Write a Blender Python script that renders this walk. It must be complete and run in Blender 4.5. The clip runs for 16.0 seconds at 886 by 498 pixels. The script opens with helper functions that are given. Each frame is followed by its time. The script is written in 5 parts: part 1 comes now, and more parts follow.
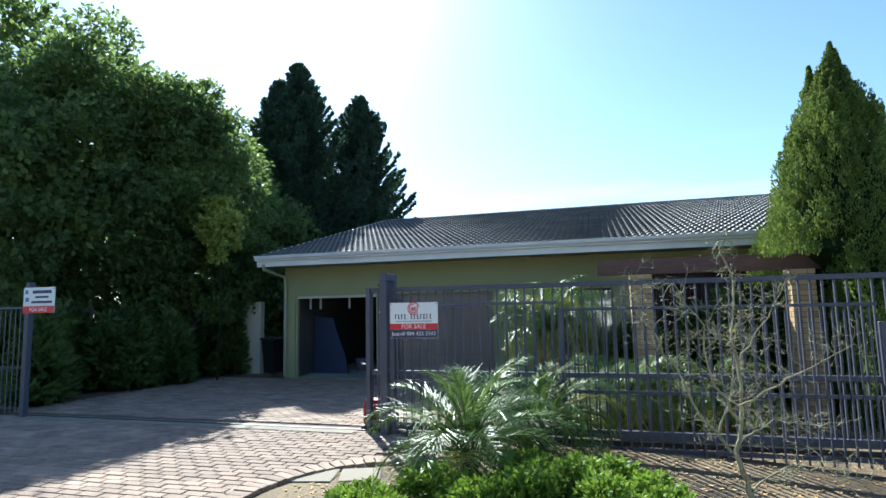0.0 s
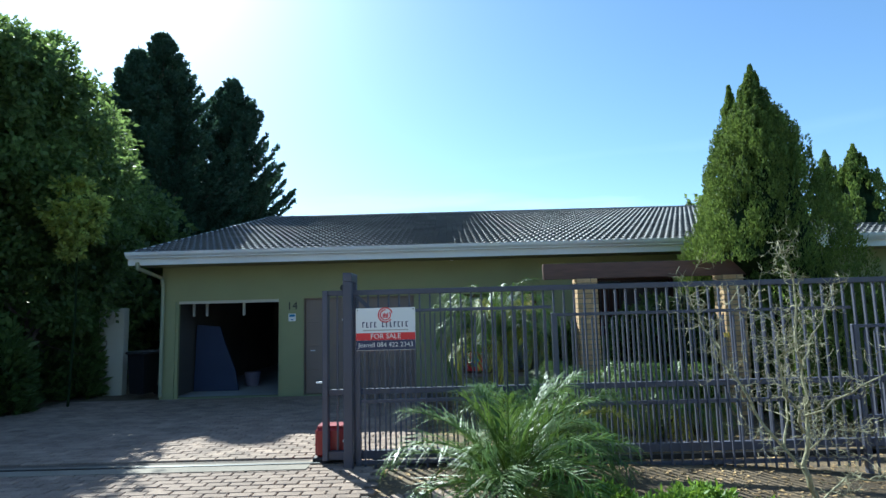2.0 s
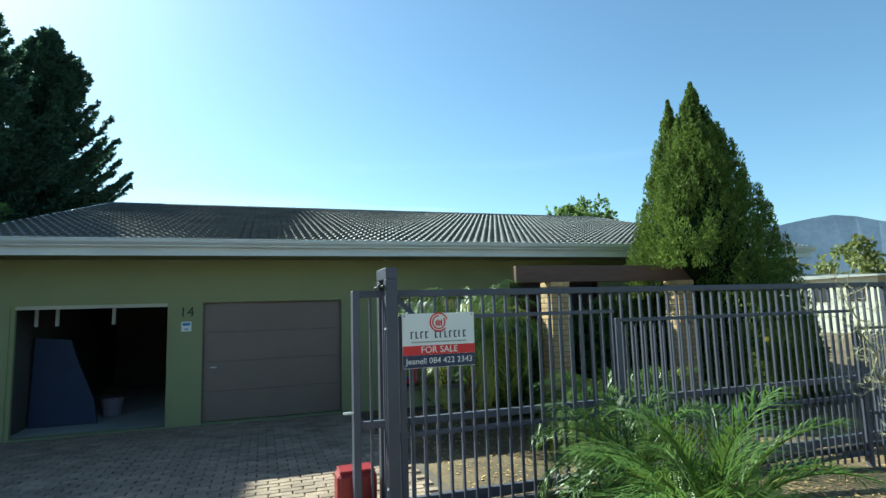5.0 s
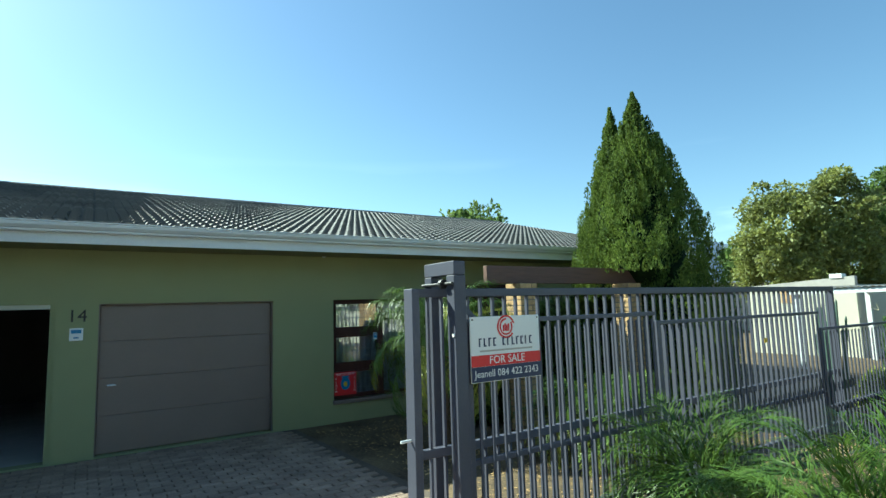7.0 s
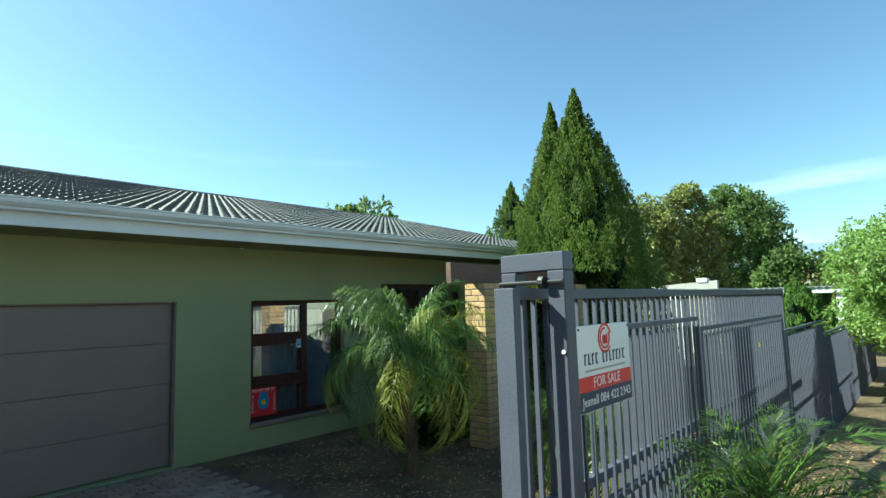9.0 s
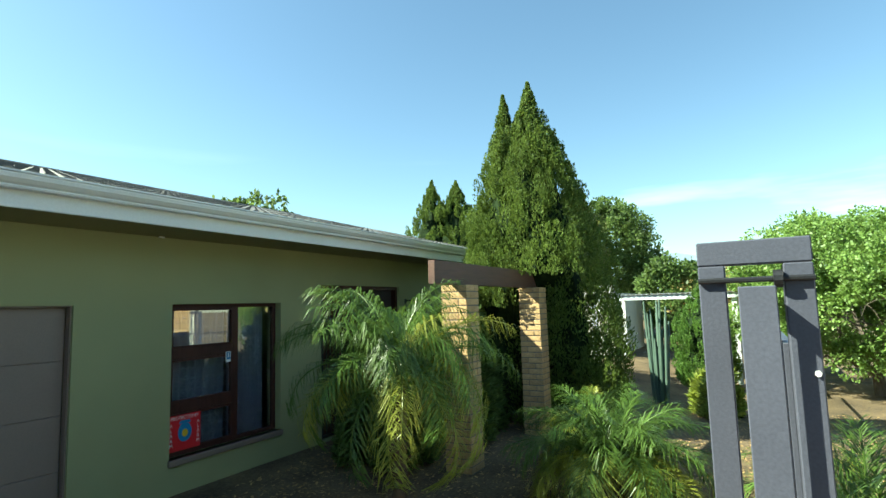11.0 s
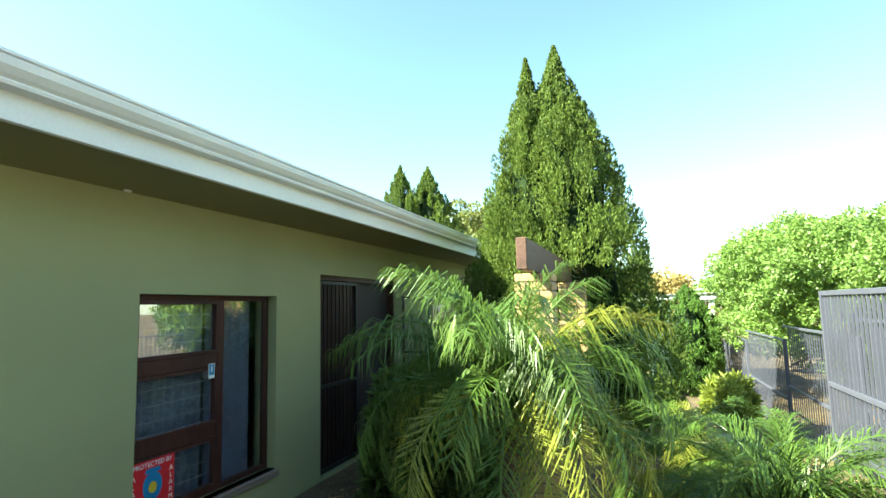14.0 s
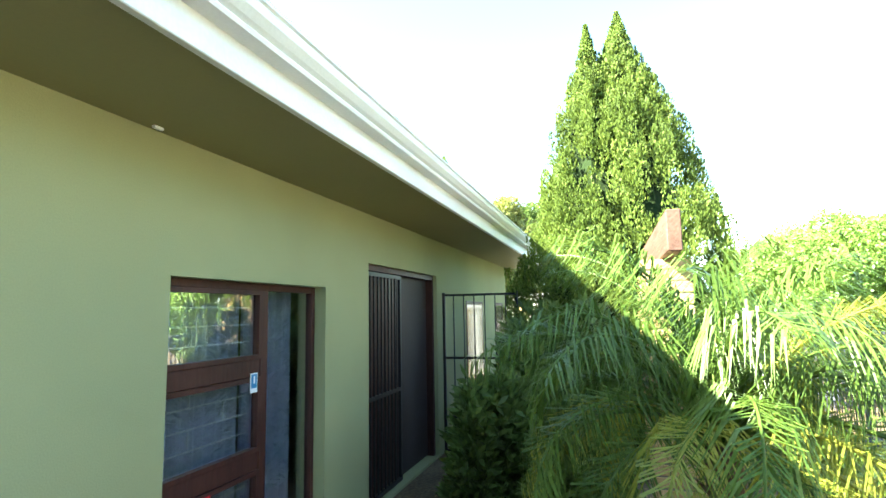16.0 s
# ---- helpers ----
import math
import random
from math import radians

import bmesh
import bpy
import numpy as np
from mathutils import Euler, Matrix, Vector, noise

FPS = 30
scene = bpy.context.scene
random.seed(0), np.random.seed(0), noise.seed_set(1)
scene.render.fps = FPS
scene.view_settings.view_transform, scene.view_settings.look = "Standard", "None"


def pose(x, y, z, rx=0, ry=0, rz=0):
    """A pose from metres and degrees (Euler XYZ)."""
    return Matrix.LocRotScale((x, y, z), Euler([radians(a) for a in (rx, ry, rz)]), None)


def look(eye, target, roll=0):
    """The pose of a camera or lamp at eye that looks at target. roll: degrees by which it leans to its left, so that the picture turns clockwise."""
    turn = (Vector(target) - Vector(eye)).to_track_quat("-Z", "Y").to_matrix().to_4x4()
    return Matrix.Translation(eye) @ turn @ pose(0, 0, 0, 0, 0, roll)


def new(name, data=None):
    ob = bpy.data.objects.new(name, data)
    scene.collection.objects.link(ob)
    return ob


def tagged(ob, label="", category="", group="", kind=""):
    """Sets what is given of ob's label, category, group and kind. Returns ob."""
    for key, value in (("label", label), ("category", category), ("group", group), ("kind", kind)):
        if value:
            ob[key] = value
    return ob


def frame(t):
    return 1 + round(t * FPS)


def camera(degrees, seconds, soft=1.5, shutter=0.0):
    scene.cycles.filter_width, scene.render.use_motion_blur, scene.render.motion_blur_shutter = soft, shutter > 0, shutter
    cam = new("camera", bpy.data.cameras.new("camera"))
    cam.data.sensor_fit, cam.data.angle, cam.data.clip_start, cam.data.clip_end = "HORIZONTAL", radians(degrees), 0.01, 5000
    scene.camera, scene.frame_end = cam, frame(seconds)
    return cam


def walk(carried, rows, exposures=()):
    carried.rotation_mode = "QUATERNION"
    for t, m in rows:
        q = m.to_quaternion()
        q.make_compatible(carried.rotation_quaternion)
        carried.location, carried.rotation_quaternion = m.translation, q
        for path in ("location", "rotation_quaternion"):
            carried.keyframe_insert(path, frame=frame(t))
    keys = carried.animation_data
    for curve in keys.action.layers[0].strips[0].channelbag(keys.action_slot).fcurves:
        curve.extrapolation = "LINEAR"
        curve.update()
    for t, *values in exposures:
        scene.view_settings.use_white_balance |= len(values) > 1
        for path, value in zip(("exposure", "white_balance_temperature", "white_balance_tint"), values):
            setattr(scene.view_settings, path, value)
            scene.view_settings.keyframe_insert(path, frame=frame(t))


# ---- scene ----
cam = camera(78.8, 16.0)
PATH = [
    (0, (4.777, -12.694, 1.759), (4.242, -10.779, 1.971), -1.2),
    (0.5, (4.333, -12.513, 1.767), (3.907, -10.571, 1.984), -1.1),
    (1, (3.969, -12.339, 1.763), (3.681, -10.372, 1.98), -1.2),
    (1.5, (3.551, -12.166, 1.768), (3.419, -10.183, 1.988), -1.3),
    (2, (3.147, -11.973, 1.796), (3.141, -9.985, 2.015), -1.5),
    (2.5, (2.76, -11.756, 1.809), (2.851, -9.77, 2.029), -1.5),
    (3, (2.382, -11.498, 1.817), (2.556, -9.518, 2.038), -1.5),
    (3.5, (1.993, -11.248, 1.823), (2.249, -9.277, 2.047), -1.5),
    (4, (1.607, -10.977, 1.836), (1.972, -9.024, 2.061), -1.5),
    (4.5, (1.297, -10.691, 1.847), (1.774, -8.761, 2.07), -1.5),
    (5, (1.008, -10.468, 1.849), (1.641, -8.584, 2.072), -1.7),
    (7.5, (-0.3, -8.656, 1.909), (0.91, -7.079, 2.125), -1.7),
    (8, (-0.383, -8.236, 1.932), (0.947, -6.758, 2.143), -1.7),
    (8.5, (-0.423, -7.783, 1.941), (0.985, -6.378, 2.149), -1.7),
    (9, (-0.487, -7.369, 1.957), (0.991, -6.038, 2.163), -1.7),
    (11.5, (-0.445, -5.347, 1.996), (1.344, -4.477, 2.203), -1.7),
    (12, (-0.351, -5.014, 1.989), (1.468, -4.207, 2.195), -1.7),
    (12.5, (-0.214, -4.661, 1.997), (1.623, -3.899, 2.207), -1.7),
    (13, (-0.027, -4.265, 1.967), (1.825, -3.541, 2.181), -1.6),
    (13.5, (0.178, -3.854, 1.955), (2.048, -3.179, 2.168), -1.4),
    (14, (0.385, -3.525, 1.944), (2.262, -2.87, 2.158), -1.4),
    (14.5, (0.592, -3.193, 1.926), (2.477, -2.559, 2.144), -1.3),
    (15, (0.801, -2.888, 1.939), (2.692, -2.274, 2.153), -1.2),
    (15.5, (0.923, -2.594, 1.92), (2.817, -1.988, 2.138), -1.0),
    (16, (1.147, -2.242, 1.881), (3.048, -1.665, 2.112), -1.0),
]
FRAMING = [(t, look(eye, target, roll)) for t, eye, target, roll in PATH]
walk(cam, FRAMING, [(0.0, 1.5, 5350, 2), (2.0, 1.28, 5150, -2), (3.5, 1.2, 5350, -10), (5.0, 1.25, 5550, -14), (9.0, 1.5, 5680, -16), (11.5, 1.85, 6400, -15), (12.5, 2.1, 6450, -14), (14.0, 2.64, 6550, -13), (15.0, 3.15, 6550, -11), (16.0, 3.7, 6550, -6)])

# ---- light ----
SUN_AZ, SUN_EL = radians(33), radians(39.3)
TO_SUN = Vector((-math.sin(SUN_AZ) * math.cos(SUN_EL), math.cos(SUN_AZ) * math.cos(SUN_EL), math.sin(SUN_EL)))
world = bpy.data.worlds.new("sky")
scene.world = world
world.use_nodes = True
wn = world.node_tree.nodes
sky = wn.new("ShaderNodeTexSky")
sky.sky_type, sky.sun_disc, sky.sun_elevation, sky.sun_rotation = "NISHITA", False, SUN_EL, -SUN_AZ
sky.air_density, sky.dust_density, sky.ozone_density = 1.0, 0.6, 1.5
wl = world.node_tree.links.new
place, stretch_sky, wisps = wn.new("ShaderNodeTexCoord"), wn.new("ShaderNodeMapping"), wn.new("ShaderNodeTexNoise")
stretch_sky.inputs["Scale"].default_value = (1.2, 1.2, 9.0)
wisps.inputs["Scale"].default_value, wisps.inputs["Detail"].default_value = 1.6, 6
wl(place.outputs["Generated"], stretch_sky.inputs[0])
wl(stretch_sky.outputs[0], wisps.inputs["Vector"])
height, low_band, cover, amount, veil = wn.new("ShaderNodeSeparateXYZ"), wn.new("ShaderNodeMapRange"), wn.new("ShaderNodeMapRange"), wn.new("ShaderNodeMath"), wn.new("ShaderNodeMixRGB")
wl(place.outputs["Generated"], height.inputs[0])
wl(height.outputs[2], low_band.inputs[0])
for slot, value in (("From Min", 0.27), ("From Max", 0.08), ("To Min", 0.0), ("To Max", 0.6)):
    low_band.inputs[slot].default_value = value
wl(wisps.outputs[0], cover.inputs[0])
cover.inputs["From Min"].default_value, cover.inputs["From Max"].default_value = 0.52, 0.68
amount.operation = "MULTIPLY"
wl(low_band.outputs[0], amount.inputs[0])
wl(cover.outputs[0], amount.inputs[1])
wl(amount.outputs[0], veil.inputs[0])
wl(sky.outputs[0], veil.inputs[1])
veil.inputs[2].default_value = (8.6, 9.4, 10.4, 1)
wl(veil.outputs[0], wn["Background"].inputs[0])
wn["Background"].inputs[1].default_value = 0.075
sun = new("sun", bpy.data.lights.new("sun", "SUN"))
sun.data.energy, sun.data.angle, sun.data.color = 5.0, radians(0.53), (1.0, 0.92, 0.78)
sun.matrix_world = look(TO_SUN * 60, (0, 0, 0))


# ---- materials ----
def material(name, base, rough=0.7, vary=0.25, fine=40.0, broad=1.5, bump=0.15, metal=0.0, second=None, stretch=(1, 1, 1), per_piece=0.0, per_island=0.0, gloss=0.5, thin=0.0, stains=0.0):
    m = bpy.data.materials.new(name)
    m.use_nodes = True
    n, link = m.node_tree.nodes, m.node_tree.links.new
    b = n["Principled BSDF"]
    geo = n.new("ShaderNodeTexCoord")
    mp = n.new("ShaderNodeMapping")
    mp.inputs["Scale"].default_value = stretch
    link(geo.outputs["Object"], mp.inputs[0])
    noises = []
    for sc, det in ((fine, 4), (broad, 3)):
        t = n.new("ShaderNodeTexNoise")
        t.inputs["Scale"].default_value, t.inputs["Detail"].default_value = sc, det
        link(mp.outputs[0], t.inputs["Vector"])
        noises.append(t.outputs[0])
    mix = n.new("ShaderNodeMath")
    mix.operation = "MULTIPLY_ADD"
    link(noises[0], mix.inputs[0])
    mix.inputs[1].default_value = 0.5
    half = n.new("ShaderNodeMath")
    half.operation = "MULTIPLY"
    link(noises[1], half.inputs[0])
    half.inputs[1].default_value = 0.5
    link(half.outputs[0], mix.inputs[2])
    ramp = n.new("ShaderNodeValToRGB")
    dark = tuple(c * (1 - vary) for c in base)
    lite = tuple(min(1, c * (1 + vary)) for c in (second or base))
    ramp.color_ramp.elements[0].position, ramp.color_ramp.elements[1].position = 0.34, 0.66
    ramp.color_ramp.elements[0].color, ramp.color_ramp.elements[1].color = (*dark, 1), (*lite, 1)
    link(mix.outputs[0], ramp.inputs[0])
    colour = ramp.outputs[0]
    for amount, source in ((per_piece, "object"), (per_island, "island")):
        if amount:
            s = n.new("ShaderNodeObjectInfo" if source == "object" else "ShaderNodeNewGeometry")
            hsv = n.new("ShaderNodeHueSaturation")
            mr = n.new("ShaderNodeMapRange")
            mr.inputs["To Min"].default_value, mr.inputs["To Max"].default_value = 1 - amount, 1 + amount
            link(s.outputs["Random" if source == "object" else "Random Per Island"], mr.inputs[0])
            link(mr.outputs[0], hsv.inputs["Value"])
            link(colour, hsv.inputs["Color"])
            colour = hsv.outputs[0]
    if stains:
        st = n.new("ShaderNodeTexNoise")
        st.inputs["Scale"].default_value, st.inputs["Detail"].default_value = 0.7, 8
        link(mp.outputs[0], st.inputs["Vector"])
        mr = n.new("ShaderNodeMapRange")
        mr.inputs["From Min"].default_value, mr.inputs["From Max"].default_value = 0.45, 0.75
        mr.inputs["To Min"].default_value, mr.inputs["To Max"].default_value = 1, 1 - stains
        link(st.outputs[0], mr.inputs[0])
        hsv = n.new("ShaderNodeHueSaturation")
        link(mr.outputs[0], hsv.inputs["Value"])
        link(colour, hsv.inputs["Color"])
        colour = hsv.outputs[0]
    link(colour, b.inputs["Base Color"])
    rr = n.new("ShaderNodeMapRange")
    rr.inputs["To Min"].default_value, rr.inputs["To Max"].default_value = max(0.03, rough - 0.1), min(1, rough + 0.1)
    link(noises[0], rr.inputs[0])
    link(rr.outputs[0], b.inputs["Roughness"])
    b.inputs["Metallic"].default_value = metal
    b.inputs["Specular IOR Level"].default_value = gloss
    if bump:
        bp = n.new("ShaderNodeBump")
        bp.inputs["Strength"].default_value, bp.inputs["Distance"].default_value = bump, 0.02
        link(noises[0], bp.inputs["Height"])
        link(bp.outputs[0], b.inputs["Normal"])
    if thin:
        tr = n.new("ShaderNodeBsdfTranslucent")
        lighter = n.new("ShaderNodeHueSaturation")
        lighter.inputs["Value"].default_value, lighter.inputs["Hue"].default_value = 1.5, 0.485
        link(colour, lighter.inputs["Color"])
        link(lighter.outputs[0], tr.inputs[0])
        ms = n.new("ShaderNodeMixShader")
        ms.inputs[0].default_value = thin
        link(b.outputs[0], ms.inputs[1])
        link(tr.outputs[0], ms.inputs[2])
        link(ms.outputs[0], n["Material Output"].inputs[0])
    return m


def glass(name, tint=(0.9, 0.93, 0.95)):
    m = bpy.data.materials.new(name)
    m.use_nodes = True
    n, link = m.node_tree.nodes, m.node_tree.links.new
    clear, shine, ms, fr = n.new("ShaderNodeBsdfTransparent"), n.new("ShaderNodeBsdfGlossy"), n.new("ShaderNodeMixShader"), n.new("ShaderNodeLayerWeight")
    clear.inputs[0].default_value, shine.inputs["Roughness"].default_value = (*tint, 1), 0.01
    steep, lift = n.new("ShaderNodeMath"), n.new("ShaderNodeMath")
    steep.operation, lift.operation = "POWER", "MULTIPLY_ADD"
    fr.inputs[0].default_value, steep.inputs[1].default_value = 0.5, 3.0
    lift.inputs[1].default_value, lift.inputs[2].default_value = 0.76, 0.24
    link(fr.outputs["Facing"], steep.inputs[0])
    link(steep.outputs[0], lift.inputs[0])
    link(lift.outputs[0], ms.inputs[0])
    link(clear.outputs[0], ms.inputs[1])
    link(shine.outputs[0], ms.inputs[2])
    link(ms.outputs[0], n["Material Output"].inputs[0])
    return m


PLASTER = material("green_plaster", (0.31, 0.32, 0.17), 0.85, 0.06, 120, 0.8, 0.12, stains=0.1, gloss=0.3)
PALE = material("pale_plaster", (0.55, 0.53, 0.44), 0.85, 0.08, 90, 0.8, 0.12, stains=0.15)
SOFFIT = material("soffit_board", (0.25, 0.235, 0.115), 0.7, 0.06, 60, 1, 0.05)
FASCIA = material("white_fascia_paint", (0.74, 0.76, 0.78), 0.5, 0.05, 60, 1.5, 0.05, stains=0.12)
TILE = material("roof_tile_concrete", (0.095, 0.095, 0.097), 0.7, 0.25, 60, 1.2, 0.3, per_island=0.16, second=(0.13, 0.127, 0.124))
DOORPAINT = material("brown_grey_door_paint", (0.215, 0.165, 0.14), 0.5, 0.08, 80, 1.0, 0.08, stains=0.1)
DARKLEAF = material("dark_brown_door_leaf", (0.045, 0.03, 0.03), 0.7, 0.12, 40, 2, 0.08)
DARKWOOD = material("dark_red_brown_wood", (0.05, 0.019, 0.015), 0.5, 0.35, 30, 3, 0.15, stretch=(1, 1, 0.2), gloss=0.25)
BEAMWOOD = material("weathered_brown_beam", (0.12, 0.06, 0.045), 0.6, 0.3, 30, 2, 0.3, stretch=(0.1, 1, 1))
IRON = material("charcoal_fence_paint", (0.083, 0.086, 0.118), 0.45, 0.15, 80, 1.5, 0.08, metal=0.0, per_piece=0.06, gloss=0.35)
BLACKIRON = material("black_iron", (0.015, 0.015, 0.018), 0.45, 0.2, 80, 2, 0.08)
BRICK = material("yellow_face_brick", (0.46, 0.29, 0.13), 0.85, 0.22, 60, 6, 0.4, per_piece=0.16, second=(0.52, 0.35, 0.18))
MORTAR = material("grey_mortar", (0.2, 0.17, 0.14), 0.95, 0.15, 120, 5, 0.3)
PAVER = material("clay_paver", (0.215, 0.152, 0.115), 0.9, 0.2, 70, 2.5, 0.4, per_piece=0.18, second=(0.335, 0.245, 0.18))
PAVERS = material("clay_paver_field", (0.215, 0.152, 0.115), 0.9, 0.2, 70, 2.5, 0.4, per_island=0.18, second=(0.335, 0.245, 0.18))
SAND = material("joint_sand", (0.11, 0.085, 0.065), 0.95, 0.3, 150, 3, 0.4)
SOIL = material("garden_soil_and_dry_grass", (0.065, 0.045, 0.028), 0.95, 0.45, 30, 1.3, 0.6, second=(0.15, 0.105, 0.055))
MULCH = material("dry_leaf_litter", (0.28, 0.17, 0.07), 0.9, 0.4, 60, 3, 0.5, per_island=0.35, second=(0.42, 0.28, 0.12))
SCREED = material("worn_screed_strip", (0.26, 0.22, 0.17), 0.9, 0.15, 60, 2, 0.4, stains=0.3)
PIPEPAINT = material("dull_olive_pipe_paint", (0.34, 0.35, 0.24), 0.6, 0.08, 60, 1, 0.05)
CONCRETE = material("light_concrete", (0.42, 0.40, 0.37), 0.9, 0.15, 90, 2, 0.3, stains=0.2)
CYPRESS = material("cypress_green", (0.07, 0.12, 0.02), 0.6, 0.3, 20, 1.2, 0.1, per_island=0.3, second=(0.14, 0.195, 0.04), thin=0.3, gloss=0.3)
# Shade inside the crowns is put into this near-black green.
INNER_SHADE = material("painted_foliage_shade", (0.016, 0.028, 0.01), 0.9, 0.5, 14, 3, 0.6, gloss=0.1)
PINE = material("dark_conifer_green", (0.035, 0.07, 0.045), 0.6, 0.3, 20, 0.8, 0.1, per_island=0.3, second=(0.06, 0.105, 0.065), thin=0.3, gloss=0.3)
BROADLEAF = material("broadleaf_green", (0.07, 0.115, 0.03), 0.5, 0.3, 20, 0.6, 0.1, per_island=0.35, second=(0.12, 0.18, 0.05), thin=0.5, gloss=0.4)
YELLOWLEAF = material("yellow_green_leaf", (0.18, 0.24, 0.04), 0.5, 0.3, 20, 0.8, 0.1, per_island=0.3, second=(0.32, 0.37, 0.08), thin=0.4)
BRIGHTLEAF = material("spring_green_leaf", (0.13, 0.225, 0.045), 0.5, 0.25, 20, 0.7, 0.1, per_island=0.25, second=(0.22, 0.32, 0.085), thin=0.4)
GOLDLEAF = material("golden_brown_leaf", (0.24, 0.19, 0.07), 0.6, 0.35, 20, 0.5, 0.1, per_island=0.35, second=(0.36, 0.29, 0.10), thin=0.3)
OLIVELEAF = material("olive_green_leaf", (0.12, 0.15, 0.04), 0.6, 0.35, 20, 0.5, 0.1, per_island=0.35, second=(0.20, 0.22, 0.06), thin=0.35)
GREYLEAF = material("grey_green_cactus", (0.09, 0.14, 0.11), 0.6, 0.2, 40, 2, 0.1)
PALMLEAF = material("palm_leaf_green", (0.065, 0.125, 0.02), 0.38, 0.25, 30, 2.5, 0.05, per_piece=0.25, second=(0.115, 0.18, 0.036), thin=0.28, gloss=0.35)
PALMYELLOW = material("yellowing_palm_leaf", (0.21, 0.25, 0.03), 0.4, 0.25, 30, 2.5, 0.05, per_piece=0.2, second=(0.33, 0.34, 0.06), thin=0.3, gloss=0.5)
GREENBUSH = material("mid_green_conifer", (0.085, 0.17, 0.03), 0.6, 0.3, 20, 1.0, 0.1, per_island=0.3, second=(0.14, 0.24, 0.05), thin=0.35)
JUNIPER = material("bright_juniper_green", (0.12, 0.22, 0.018), 0.6, 0.3, 30, 2, 0.1, per_island=0.3, second=(0.16, 0.25, 0.03), thin=0.3)
STEM = material("palm_fibre_trunk", (0.13, 0.085, 0.05), 0.9, 0.4, 40, 4, 0.6)
BARK = material("grey_brown_bark", (0.14, 0.11, 0.085), 0.9, 0.35, 30, 3, 0.5, stretch=(1, 1, 0.3))
TWIG = material("pale_lichened_twig", (0.30, 0.28, 0.17), 0.85, 0.3, 60, 5, 0.3)
WHITE = material("white_sign_board", (0.78, 0.79, 0.80), 0.35, 0.03, 60, 2, 0.0)
RED = material("red_sign_paint", (0.60, 0.02, 0.03), 0.4, 0.05, 60, 2, 0.0)
NAVY = material("navy_sign_paint", (0.02, 0.03, 0.09), 0.4, 0.05, 60, 2, 0.0)
BLUE = material("blue_sign_paint", (0.03, 0.20, 0.42), 0.4, 0.05, 60, 2, 0.0)
YELLOW = material("yellow_tag", (0.65, 0.45, 0.03), 0.5, 0.05, 60, 2, 0.0)
CURTAIN = material("white_net_curtain", (0.55, 0.56, 0.66), 0.9, 0.1, 80, 3, 0.1, thin=0.3)
GLASS = glass("window_glass")
SMOKED = material("dark_window_glass", (0.02, 0.022, 0.03), 0.12, 0.1, 20, 1, 0.0, gloss=0.8)
WHITESTEEL = material("white_burglar_bar", (0.8, 0.8, 0.78), 0.5, 0.05, 60, 2, 0.0)
# Garage plaster coloured extra dark to stand in for the shade indoors.
GARAGE_SHADE = material("garage_plaster_shade_dark", (0.09, 0.082, 0.075), 0.9, 0.15, 30, 1, 0.2, stains=0.3)
BUCKET = material("dusty_lilac_plastic", (0.2, 0.17, 0.22), 0.6, 0.1, 30, 3, 0.05)
BLUEBIN = material("faded_blue_plastic", (0.10, 0.15, 0.30), 0.5, 0.15, 40, 2, 0.1)
REDPLASTIC = material("red_motor_cover", (0.24, 0.014, 0.02), 0.4, 0.12, 50, 3, 0.1)
SHEET = material("corrugated_roof_sheet", (0.33, 0.33, 0.32), 0.5, 0.1, 40, 2, 0.1, metal=0.3)
# The haze of distance is mixed into the hills' colour as blue.
HILL = material("hill_with_painted_haze", (0.24, 0.31, 0.42), 1.0, 0.15, 0.05, 0.01, 0.0)


